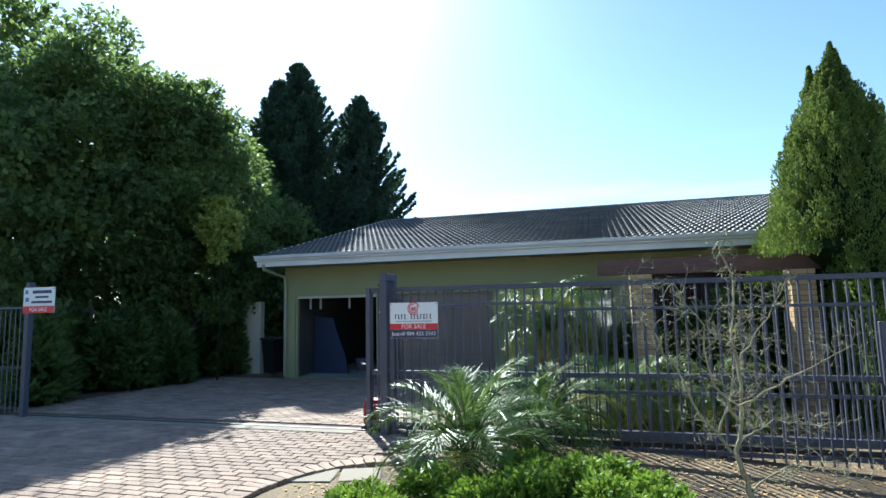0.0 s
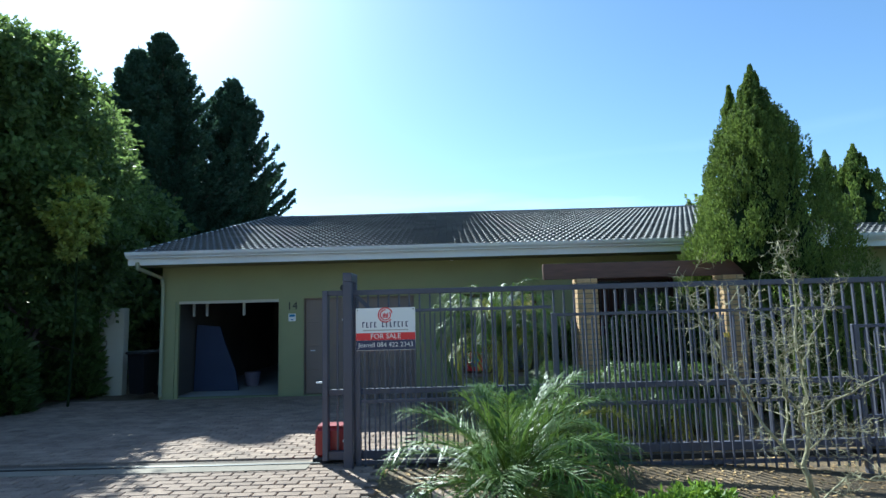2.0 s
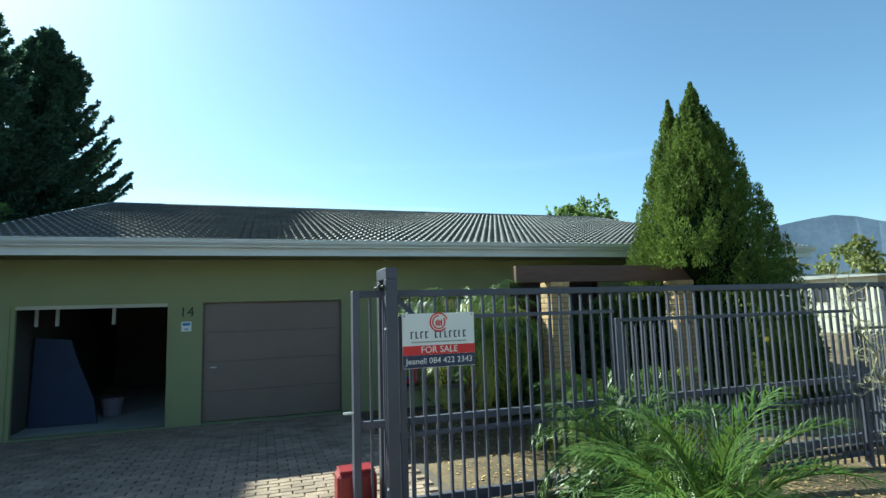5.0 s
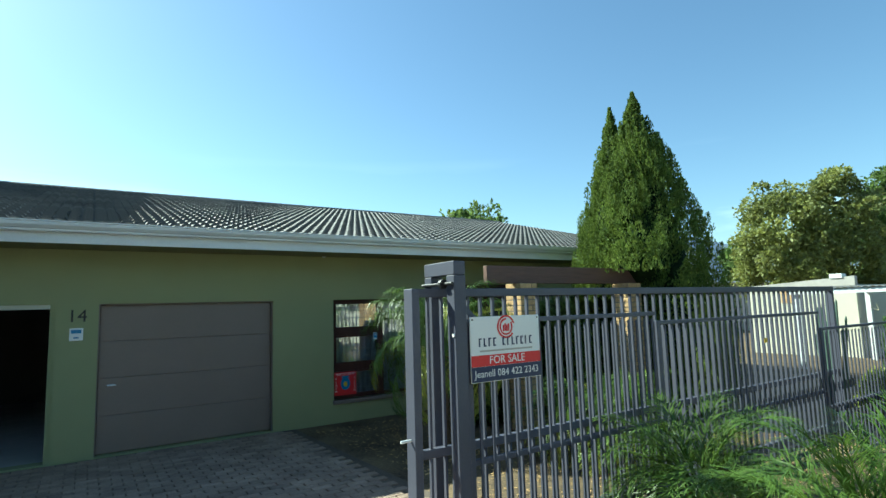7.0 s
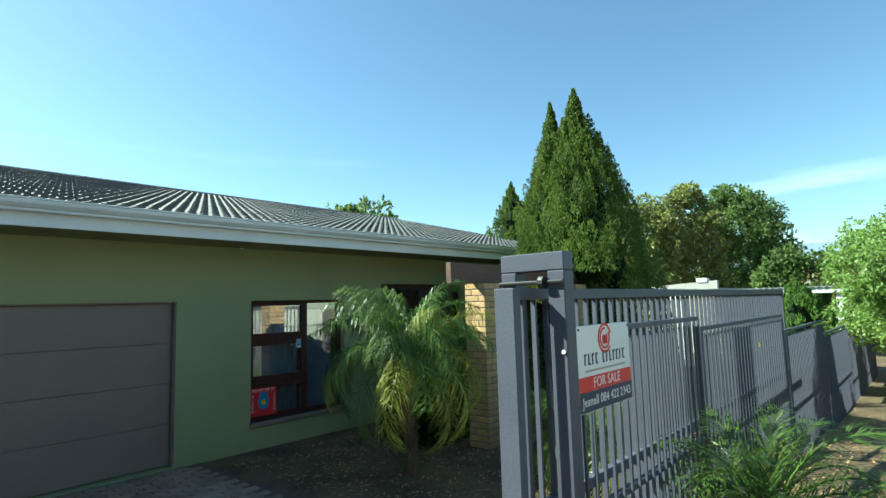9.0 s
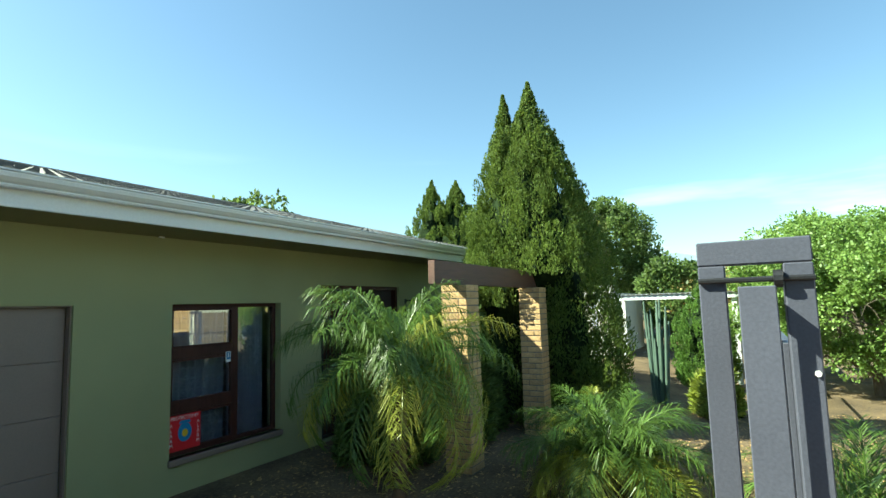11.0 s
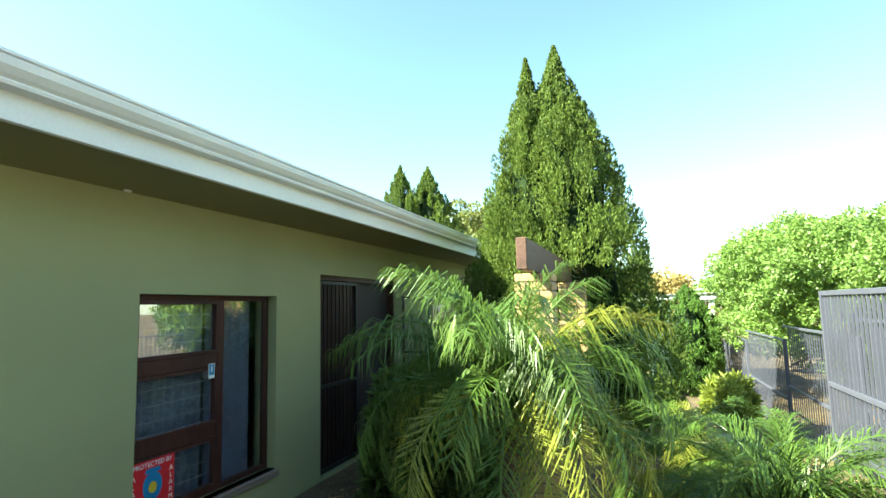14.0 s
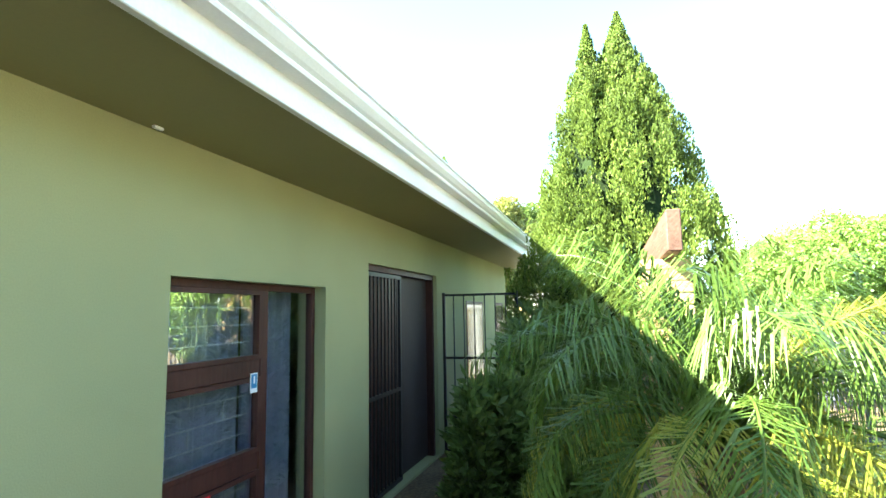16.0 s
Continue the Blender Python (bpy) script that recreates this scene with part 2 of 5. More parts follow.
# ---- building blocks ----
class Build:
    """Collects points and faces for one mesh."""

    def __init__(self):
        self.v, self.f = [], []

    def box(self, x0, x1, y0, y1, z0, z1, chamfer=0.0):
        n, c = len(self.v), chamfer
        if not c:
            self.v += [(x, y, z) for z in (z0, z1) for x, y in ((x0, y0), (x1, y0), (x1, y1), (x0, y1))]
            self.f += [tuple(n + i for i in q) for q in ((3, 2, 1, 0), (4, 5, 6, 7), (0, 1, 5, 4), (1, 2, 6, 5), (2, 3, 7, 6), (3, 0, 4, 7))]
            return self
        ring = ((x0 + c, y0), (x1 - c, y0), (x1, y0 + c), (x1, y1 - c), (x1 - c, y1), (x0 + c, y1), (x0, y1 - c), (x0, y0 + c))
        inner = ((x0 + c, y0 + c), (x1 - c, y0 + c), (x1 - c, y0 + c), (x1 - c, y1 - c), (x1 - c, y1 - c), (x0 + c, y1 - c), (x0 + c, y1 - c), (x0 + c, y0 + c))
        for pts, z in ((inner, z0), (ring, z0 + c), (ring, z1 - c), (inner, z1)):
            self.v += [(x, y, z) for x, y in pts]
        for k in range(3):
            for i in range(8):
                j = (i + 1) % 8
                self.f.append((n + 8 * k + i, n + 8 * k + j, n + 8 * k + 8 + j, n + 8 * k + 8 + i))
        self.f += [tuple(n + i for i in (7, 5, 3, 1)), tuple(n + 24 + i for i in (1, 3, 5, 7))]
        return self

    def tube(self, points, radii, sides=5):
        n = len(self.v)
        pts = [Vector(p) for p in points]
        for i, p in enumerate(pts):
            way = (pts[min(i + 1, len(pts) - 1)] - pts[max(i - 1, 0)]).normalized()
            a = way.cross(Vector((0.31, 0.17, 0.93))).normalized()
            b = way.cross(a)
            for k in range(sides):
                t = 2 * math.pi * k / sides
                self.v.append(tuple(p + (a * math.cos(t) + b * math.sin(t)) * radii[i]))
        for i in range(len(pts) - 1):
            for k in range(sides):
                j = (k + 1) % sides
                self.f.append((n + i * sides + k, n + i * sides + j, n + (i + 1) * sides + j, n + (i + 1) * sides + k))
        self.f += [tuple(n + k for k in range(sides))[::-1], tuple(n + (len(pts) - 1) * sides + k for k in range(sides))]
        return self

    def prism(self, outline, axis, a, b):
        """An outline in the two axes other than the named one, drawn out from a to b."""
        n, m = len(self.v), len(outline)
        for w in (a, b):
            self.v += [(w, p, q) if axis == "x" else (p, w, q) if axis == "y" else (p, q, w) for p, q in outline]
        self.f += [(n + i, n + (i + 1) % m, n + m + (i + 1) % m, n + m + i) for i in range(m)]
        self.f += [tuple(n + i for i in range(m))[::-1], tuple(n + m + i for i in range(m))]
        return self

    def mesh(self, name):
        me = bpy.data.meshes.new(name)
        me.from_pydata(self.v, [], self.f)
        me.validate()
        me.update()
        bm = bmesh.new()
        bm.from_mesh(me)
        if len(self.f) < 60000:
            bmesh.ops.recalc_face_normals(bm, faces=bm.faces)
        bm.to_mesh(me)
        bm.free()
        return me


def part(name, shape, mat, parent=None, label="", kind="", at=None):
    me = shape.mesh(name) if isinstance(shape, Build) else shape
    if mat and not me.materials:
        me.materials.append(mat)
    ob = new(name, me)
    if parent:
        ob.parent = parent
    if at is not None:
        ob.matrix_basis = at
    return tagged(ob, label, kind=kind)


def thing(name, at, label, category, group="", kind=""):
    ob = new(name)
    ob.empty_display_size = 0.2
    ob.matrix_basis = at if isinstance(at, Matrix) else Matrix.Translation(at)
    return tagged(ob, label, category, group, kind)


def box(x0, x1, y0, y1, z0, z1, chamfer=0.0):
    return Build().box(x0, x1, y0, y1, z0, z1, chamfer)


def words(name, text, size, mat, parent, at, align="CENTER"):
    cu = bpy.data.curves.new(name, "FONT")
    cu.body, cu.size, cu.extrude, cu.align_x, cu.align_y = text, size, 0.0006, align, "CENTER"
    cu.resolution_u = 3
    tmp = new(name, cu)
    me = bpy.data.meshes.new_from_object(tmp.evaluated_get(bpy.context.evaluated_depsgraph_get()))
    bpy.data.objects.remove(tmp)
    me.materials.clear()
    return part(name, me, mat, parent, at=at)


def smooth(a, b, x):
    t = min(1, max(0, (x - a) / (b - a)))
    return t * t * (3 - 2 * t)


def ground_z(x, y):
    """The ground rises gently from the house to the gate and street, and falls along the pavement beyond the gate."""
    z = 0.02 * min(12.0, max(0.0, -y))
    z -= smooth(4.0, 13.0, x) * (0.45 + 0.1 * smooth(-4, -8, y)) * smooth(-0.5, -5.0, y)
    z -= 0.35 * smooth(13.0, 30.0, x)
    return z


# ---- ground ----
def make_ground():
    xs = [-3000, -900, -300, -100, -50, -25] + [-14 + i * 0.7 for i in range(64)] + [34, 45, 60, 90, 150, 300, 900, 3000]
    ys = [-3000, -900, -300, -100, -50, -25] + [-16 + i * 0.7 for i in range(44)] + [20, 30, 50, 90, 150, 300, 900, 3000]
    b = Build()
    b.v = [(x, y, ground_z(x, y) - 0.03) for y in ys for x in xs]
    w = len(xs)
    b.f = [(j * w + i, j * w + i + 1, (j + 1) * w + i + 1, (j + 1) * w + i) for j in range(len(ys) - 1) for i in range(w - 1)]
    return part("ground", b, SOIL, None, "dry brown garden soil with thin grass", kind="structure")


make_ground()


def in_bed(x, y):
    """Planting bed on the street side of the fence, with a rounded nose toward the driveway."""
    if x > 3.0:
        return True
    return y < -6.05 and ((x - 3.2) / 1.55) ** 2 + ((y + 8.45) / 1.55) ** 2 < 1 or (x > 2.4 and -8.4 < y < -5.9)


def paved(x, y):
    return -5.2 < x < 6.0 and -14.0 < y < -0.06 and not in_bed(x, y) and not (x > 2.6 and y > -5.9) and not (x > 3.0 and y > -10.4)


# ---- house ----
house = thing("house", (0, 0, 0), "single-storey green plastered house with grey tiled roof and white fascia", "house")
WALL_TOP, L, R, BACK = 2.87, -3.15, 13.4, 15.6


def front_wall():
    """One wall slab with openings cut through it."""
    openings = [(-2.84, -0.5, 0.0, 2.1), (0.0, 2.44, 0.0, 2.1), (3.49, 5.16, 0.36, 2.1), (6.0, 8.2, 0.0, 2.37)]
    xs = sorted({L, R, *[o[0] for o in openings], *[o[1] for o in openings]})
    zs = sorted({-0.1, WALL_TOP, *[o[2] for o in openings], *[o[3] for o in openings]})
    b = Build()
    number = {}

    def at(i, j, k):
        if (i, j, k) not in number:
            number[i, j, k] = len(b.v)
            b.v.append((xs[i], 0.22 * k, zs[j]))
        return number[i, j, k]

    def solid(i, j):
        if not (0 <= i < len(xs) - 1 and 0 <= j < len(zs) - 1):
            return False
        x, z = (xs[i] + xs[i + 1]) / 2, (zs[j] + zs[j + 1]) / 2
        return not any(o[0] < x < o[1] and o[2] < z < o[3] for o in openings)

    for i in range(len(xs) - 1):
        for j in range(len(zs) - 1):
            if not solid(i, j):
                continue
            b.f += [(at(i, j, 0), at(i + 1, j, 0), at(i + 1, j + 1, 0), at(i, j + 1, 0)), (at(i, j, 1), at(i, j + 1, 1), at(i + 1, j + 1, 1), at(i + 1, j, 1))]
            for di, dj, p, q in ((-1, 0, (i, j), (i, j + 1)), (1, 0, (i + 1, j), (i + 1, j + 1)), (0, -1, (i, j), (i + 1, j)), (0, 1, (i, j + 1), (i + 1, j + 1))):
                if not solid(i + di, j + dj):
                    b.f.append((at(*p, 0), at(*q, 0), at(*q, 1), at(*p, 1)))
    return b


part("wall", front_wall(), PLASTER, house, "olive green painted plaster front wall")
for x0 in (L, R - 0.22):
    part("wall", Build().prism([(0.22, -0.1), (BACK, -0.1), (BACK, WALL_TOP), (7.84, 4.97), (0.22, WALL_TOP + 0.05)], "x", x0, x0 + 0.22), PLASTER, house)
part("wall", box(L + 0.22, R - 0.22, BACK - 0.22, BACK, -0.1, WALL_TOP), PLASTER, house)
part("floor", box(L + 0.22, R - 0.22, 0.22, BACK - 0.22, -0.1, 0.0), CONCRETE, house)
part("ceiling", box(L + 0.22, R - 0.22, 0.22, BACK - 0.22, 2.5, 2.55), SOFFIT, house)
EAVE_Y, EAVE_Z, RIDGE_Y, RIDGE_Z = -0.84, 3.11, 7.84, 5.3
RX0, RX1 = -3.42, 13.75
part("soffit", box(RX0 + 0.03, RX1 - 0.03, EAVE_Y + 0.03, -0.002, WALL_TOP - 0.012, WALL_TOP), SOFFIT, house, "olive painted soffit board")
part("fascia", box(RX0, RX1, EAVE_Y - 0.02, EAVE_Y + 0.02, 2.845, 3.09, 0.004), FASCIA, house, "white painted fascia board")
gut = [(-0.075, -0.018), (-0.082, -0.004), (-0.078, 0.006), (-0.10, 0.02), (-0.128, 0.05), (-0.136, 0.078), (-0.134, 0.088), (-0.148, 0.094), (-0.148, 0.108), (-0.128, 0.108), (-0.126, 0.05), (-0.09, 0.02), (0.0, 0.01), (0.0, 0.10), (0.012, 0.10), (0.012, -0.018)]
part("gutter", Build().prism([(EAVE_Y - 0.032 + p, 3.0 + q) for p, q in gut], "x", RX0, RX1), FASCIA, house, "white metal gutter")
part("downpipe", Build().tube([(L - 0.05, EAVE_Y - 0.08, 2.9), (L - 0.05, EAVE_Y - 0.05, 2.78), (L + 0.05, -0.12, 2.62), (L + 0.06, -0.07, 2.4), (L + 0.06, -0.07, 0.05)], [0.04] * 5, 10), PIPEPAINT, house, "dull olive painted downpipe")
for x in (RX0 - 0.02, RX1 - 0.02):
    barge = Build().prism([(EAVE_Y, 2.86), (EAVE_Y, 3.13), (RIDGE_Y, RIDGE_Z + 0.04), (BACK + 0.8, 3.0), (BACK + 0.8, 2.82), (RIDGE_Y, RIDGE_Z - 0.18)], "x", x, x + 0.03)
    part("barge_board", barge, FASCIA, house)
roof = part("roof", Build().prism([(EAVE_Y + 0.02, 3.09), (RIDGE_Y, RIDGE_Z - 0.03), (BACK + 0.8, 2.97), (BACK + 0.8, 2.93), (RIDGE_Y, RIDGE_Z - 0.1), (EAVE_Y + 0.02, 3.03)], "x", RX0, RX1), TILE, house, "grey concrete tile roof with low pitch")

# tiles: double-roll profile, overlapping courses
SLOPE = math.atan2(RIDGE_Z - EAVE_Z, RIDGE_Y - EAVE_Y)
TW, TL = 0.30, 0.345


def tile_mesh(b, x, y, z, simple=False):
    """One roll-profile tile whose lower edge lies at (x, y, z)."""
    n = len(b.v)
    prof = [(0.0, 0.0), (0.03, 0.034), (0.075, 0.046), (0.12, 0.034), (0.15, 0.0), (0.18, 0.034), (0.225, 0.046), (0.27, 0.034), (0.298, 0.0)]
    cs, sn = math.cos(SLOPE), math.sin(SLOPE)
    lift = 0.05
    for along, up in ((0.0, lift - 0.036), (0.0, lift), (TL, 0.004)):
        for px, pz in prof:
            h = pz + up
            b.v.append((x + px, y + along * cs - h * sn, z + along * sn + h * cs))
    m = len(prof)
    for r in range(2):
        for i in range(m - 1):
            b.f.append((n + r * m + i, n + r * m + i + 1, n + (r + 1) * m + i + 1, n + (r + 1) * m + i))
    return b


COURSES = int((RIDGE_Y - EAVE_Y) / math.cos(SLOPE) / TL) + 1
COLS = int((RX1 - RX0) / TW)
one_tile = tile_mesh(Build(), 0, 0, 0).mesh("tile")
one_tile.materials.append(TILE)
rest_tiles = Build()
for c in range(COURSES):
    y, z = EAVE_Y - 0.06 + c * TL * math.cos(SLOPE), EAVE_Z - 0.058 + c * TL * math.sin(SLOPE)
    for k in range(COLS):
        x = RX0 + 0.02 + k * TW + random.uniform(-0.003, 0.003)
        if c < 7 and k < 42:
            ob = new("tile", one_tile)
            ob.parent, ob.location = roof, (x, y, z + random.uniform(-0.002, 0.003))
        else:
            tile_mesh(rest_tiles, x, y, z + random.uniform(-0.002, 0.003))
part("roof_tiles", rest_tiles, TILE, house, kind="stuff")
ridge = Build()
x = RX0
while x < RX1:
    a = [(RIDGE_Y + 0.13 * math.cos(t), RIDGE_Z - 0.03 + 0.10 * math.sin(t)) for t in [math.pi * i / 6 for i in range(7)]]
    ridge.prism(a, "x", x, min(x + 0.42, RX1 + 0.02))
    x += 0.425
part("ridge_tiles", ridge, TILE, house, kind="stuff")


def garage_door(x0, x1, top, lowered):
    if lowered:
        d = part("garage_door", box(x0 + 0.01, x1 - 0.01, 0.12, 0.16, 0.01, top - 0.01), DOORPAINT, house, "brown-grey closed sectional garage door")
        for i in range(4):
            z0, z1 = 0.015 + i * (top - 0.03) / 4, 0.015 + (i + 1) * (top - 0.03) / 4 - 0.005
            p = box(x0 + 0.02, x1 - 0.02, 0.105, 0.12, z0, z1, 0.004)
            part("door_panel", p, DOORPAINT, d)
    else:
        d = part("garage_door", box(x0 + 0.02, x1 - 0.02, 0.3, 2.35, top - 0.02, top + 0.02), DOORPAINT, house, "garage door raised open under the ceiling")
        for x in (x0 + 0.22, x0 + 0.52, x1 - 0.98):
            part("door_arm", box(x, x + 0.05, 0.35, 0.39, top - 0.34, top - 0.02), CONCRETE, d, "pale steel door arm")
    wide = 0.015 if lowered else 0.06
    for a, b in ((x0, x0 + wide), (x1 - wide, x1)):
        part("door_jamb", box(a, b, 0.03, 0.10, 0.0, top), DOORPAINT if lowered else PLASTER, house)
    part("door_lintel", box(x0 + wide, x1 - wide, 0.03, 0.10, top - wide, top), DOORPAINT if lowered else PALE, house)
    return d


garage_door(-2.84, -0.5, 2.1, False)
garage_door(0.0, 2.44, 2.1, True)
part("door_handle", Build().tube([(0.14, 0.09, 0.95), (0.14, 0.06, 0.95), (0.24, 0.06, 0.95)], [0.012] * 3, 6), FASCIA, house)
# Linings in that darkened colour paint the shade onto the garage's inside.
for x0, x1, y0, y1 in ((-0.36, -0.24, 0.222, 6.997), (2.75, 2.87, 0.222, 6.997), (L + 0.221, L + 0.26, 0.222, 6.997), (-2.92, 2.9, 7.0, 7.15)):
    part("inner_wall", box(x0, x1, y0, y1, 0.002, 2.497), GARAGE_SHADE, house)


def window():
    x0, x1, z0, z1 = 3.49, 5.16, 0.36, 2.1
    w = part("window", box(x0 + 0.05, x1 - 0.05, 0.10, 0.16, z0, z0 + 0.05, 0.004), DARKWOOD, house, "dark red-brown wooden window with fixed side pane")
    for a, b in ((x0, x0 + 0.05), (x1 - 0.05, x1)):
        part("jamb", box(a, b, 0.10, 0.16, z0, z1, 0.004), DARKWOOD, w)
    part("head", box(x0 + 0.05, x1 - 0.05, 0.10, 0.16, z1 - 0.05, z1, 0.004), DARKWOOD, w)
    part("mullion", box(4.42, 4.50, 0.09, 0.16, z0 + 0.05, z1 - 0.05, 0.004), DARKWOOD, w)
    for a in (0.90, 1.52):
        part("rail", box(x0 + 0.05, 4.42, 0.095, 0.155, a - 0.06, a + 0.06, 0.006), DARKWOOD, w)
    for a, b in ((0.41, 0.84), (0.96, 1.46), (1.58, 2.05)):
        sash = box(x0 + 0.05, x0 + 0.08, 0.085, 0.13, a, b).box(4.39, 4.42, 0.085, 0.13, a, b).box(x0 + 0.08, 4.39, 0.085, 0.13, a, a + 0.03).box(x0 + 0.08, 4.39, 0.085, 0.13, b - 0.03, b)
        part("sash", sash, DARKWOOD, w)
        pane = part("pane", box(x0 + 0.08, 4.39, 0.118, 0.122, a + 0.03, b - 0.03), GLASS, w, "clear glass pane")
        pane.visible_shadow = False
        bars = Build()
        for i in range(1, 4):
            z = a + i * (b - a) / 4
            bars.box(x0 + 0.06, 4.40, 0.175, 0.183, z - 0.004, z + 0.004)
            xv = x0 + 0.06 + (0.3 if i % 2 else 0.6)
            bars.box(xv, xv + 0.008, 0.175, 0.183, z, z + (b - a) / 4)
        part("burglar_bars", bars, WHITESTEEL, w, "thin white burglar bars behind the glass")
    pane = part("pane", box(4.50, x1 - 0.05, 0.128, 0.132, z0 + 0.05, z1 - 0.05), GLASS, w, "tall clear fixed glass pane")
    pane.visible_shadow = False
    part("window_sill", box(x0 - 0.02, x1 + 0.02, -0.04, 0.10, z0 - 0.07, z0, 0.01), DOORPAINT, w, "brown-grey window sill")
    c = thing("curtain", (0, 0, 0), "white net curtains hanging in folds behind the window", "curtain")
    for xa, xb in ((3.5, 4.45), (4.5, 5.1)):
        b, n = Build(), 60
        for i in range(n + 1):
            xx = xa + (xb - xa) * i / n
            yy = 0.30 + 0.025 * math.sin(i * 0.95) + 0.012 * math.sin(i * 0.37)
            b.v += [(xx, yy, 0.3), (xx, yy, 2.2), (xx, yy + 0.004, 2.2), (xx, yy + 0.004, 0.3)]
        for i in range(n):
            for k in range(4):
                b.f.append((4 * i + k, 4 * i + (k + 1) % 4, 4 * i + 4 + (k + 1) % 4, 4 * i + 4 + k))
        part("curtain_panel", b, CURTAIN, c)
    part("curtain_rail", Build().tube([(3.4, 0.3, 2.21), (5.2, 0.3, 2.21)], [0.012] * 2, 8), DARKWOOD, c)


window()


def flat_text_pose(x, y, z):
    return pose(x, y, z, 90, 0, 0)


def stickers():
    s = thing("alarm_sign", (3.53, 0.088, 0.42), "red alarm warning sign with blue disc in the window", "sign")
    part("board", box(0, 0.42, -0.004, 0, 0, 0.40), RED, s)
    disc = Build().prism([(0.21 + 0.09 * math.cos(t), 0.20 + 0.11 * math.sin(t)) for t in [math.tau * i / 20 for i in range(20)]], "y", -0.007, -0.0045)
    part("disc", disc, BLUE, s, "blue disc")
    part("emblem", Build().prism([(0.21 + 0.04 * math.cos(t), 0.19 + 0.045 * math.sin(t)) for t in [math.tau * i / 8 for i in range(8)]], "y", -0.0095, -0.0075), YELLOW, s, "yellow emblem")
    words("lettering", "PROTECTED BY", 0.052, WHITE, s, pose(0.21, -0.006, 0.365, 90, 0, 0))
    for x in (0.035, 0.385):
        for i, letter in enumerate("ALARM"):
            words("lettering", letter, 0.055, WHITE, s, pose(x, -0.006, 0.29 - i * 0.055, 90, 0, 0))
    part("crest", Build().prism([(0.13, 0.30), (0.29, 0.30), (0.27, 0.335), (0.15, 0.335)], "y", -0.007, -0.0045), BLUE, s, "blue scroll")
    t = thing("security_sticker", (4.30, 0.083, 1.36), "small blue and white security sticker on the window frame", "sticker")
    part("board", box(0, 0.075, -0.003, 0, 0, 0.13), WHITE, t)
    part("panel", box(0.008, 0.067, -0.005, -0.0035, 0.03, 0.122), BLUE, t)
    part("figure", box(0.03, 0.045, -0.007, -0.0055, 0.06, 0.11, 0.0), WHITE, t)


stickers()


def front_door():
    x0, x1, top = 6.0, 8.2, 2.37
    d = part("door", box(x0, x0 + 0.06, 0.05, 0.15, 0, top).box(x1 - 0.06, x1, 0.05, 0.15, 0, top).box(x0 + 0.06, x1 - 0.06, 0.05, 0.15, top - 0.06, top), DARKWOOD, house, "dark brown double front door")
    part("door_leaf", box(x0 + 0.06, 7.07, 0.16, 0.20, 0.01, top - 0.06), DARKWOOD, d)
    part("door_leaf", box(7.08, x1 - 0.06, 0.14, 0.18, 0.01, top - 0.06), DARKLEAF, d, "dark brown plain door leaf")
    gate = part("security_gate", box(x0 + 0.07, x0 + 0.11, 0.06, 0.09, 0.02, top - 0.07).box(6.99, 7.03, 0.06, 0.09, 0.02, top - 0.07).box(x0 + 0.11, 6.99, 0.06, 0.09, 0.02, 0.06).box(x0 + 0.11, 6.99, 0.06, 0.09, top - 0.11, top - 0.07).box(x0 + 0.11, 6.99, 0.06, 0.09, 1.0, 1.04), BLACKIRON, house, "black steel security gate over the front door")
    for i in range(8):
        x = x0 + 0.19 + i * 0.095
        part("bar", box(x, x + 0.016, 0.066, 0.082, 0.06, top - 0.11), BLACKIRON, gate)
    for x2, x3 in ((9.75, 11.0), (12.15, 12.95)):
        w = part("window", box(x2, x3, -0.006, -0.002, 0.45, 2.05), DARKWOOD, house, "dark brown wooden window in the shade of the porch")
        part("pane", box(x2 + 0.06, x3 - 0.06, -0.010, -0.007, 0.51, 1.99), SMOKED, w, "dark glass pane")
    screen = thing("security_screen", (8.33, 0, 0), "black steel barred screen standing out from the green wall", "security screen")
    for z in (0.02, 0.46, 1.24, 2.09):
        part("rail", box(-0.012, 0.012, -1.05, -0.04, z, z + 0.03), BLACKIRON, screen)
    for y in (-0.06, -1.07):
        part("post", box(-0.018, 0.018, y - 0.018, y + 0.018, 0, 2.14, 0.003), BLACKIRON, screen)
    for i in range(6):
        part("bar", Build().tube([(0, -0.2 - 0.145 * i, 0.03), (0, -0.2 - 0.145 * i, 2.11)], [0.009] * 2, 6), BLACKIRON, screen)


front_door()


def numbers():
    n = thing("house_number", (-0.25, -0.012, 1.93), "dark metal house number fourteen on the garage pillar", "house number")
    words("numerals", "14", 0.24, BLACKIRON, n, pose(0, 0, 0, 90, 0, 0))
    s = thing("notice_plate", (-0.335, 0.0, 1.60), "small white and blue notice plate on green wall", "sign")
    part("board", box(0, 0.16, -0.008, 0, 0, 0.17, 0.002), WHITE, s)
    part("lettering", box(0.02, 0.14, -0.010, -0.0085, 0.10, 0.15), BLUE, s)
    part("lettering", box(0.05, 0.11, -0.010, -0.0085, 0.03, 0.05), BLUE, s)


numbers()
d = thing("detector", (3.3, -0.06, 2.85), "small white eave light fitting under the soffit", "light fitting")
part("body", box(-0.03, 0.03, -0.012, 0.012, -0.008, 0.008, 0.003), FASCIA, d)


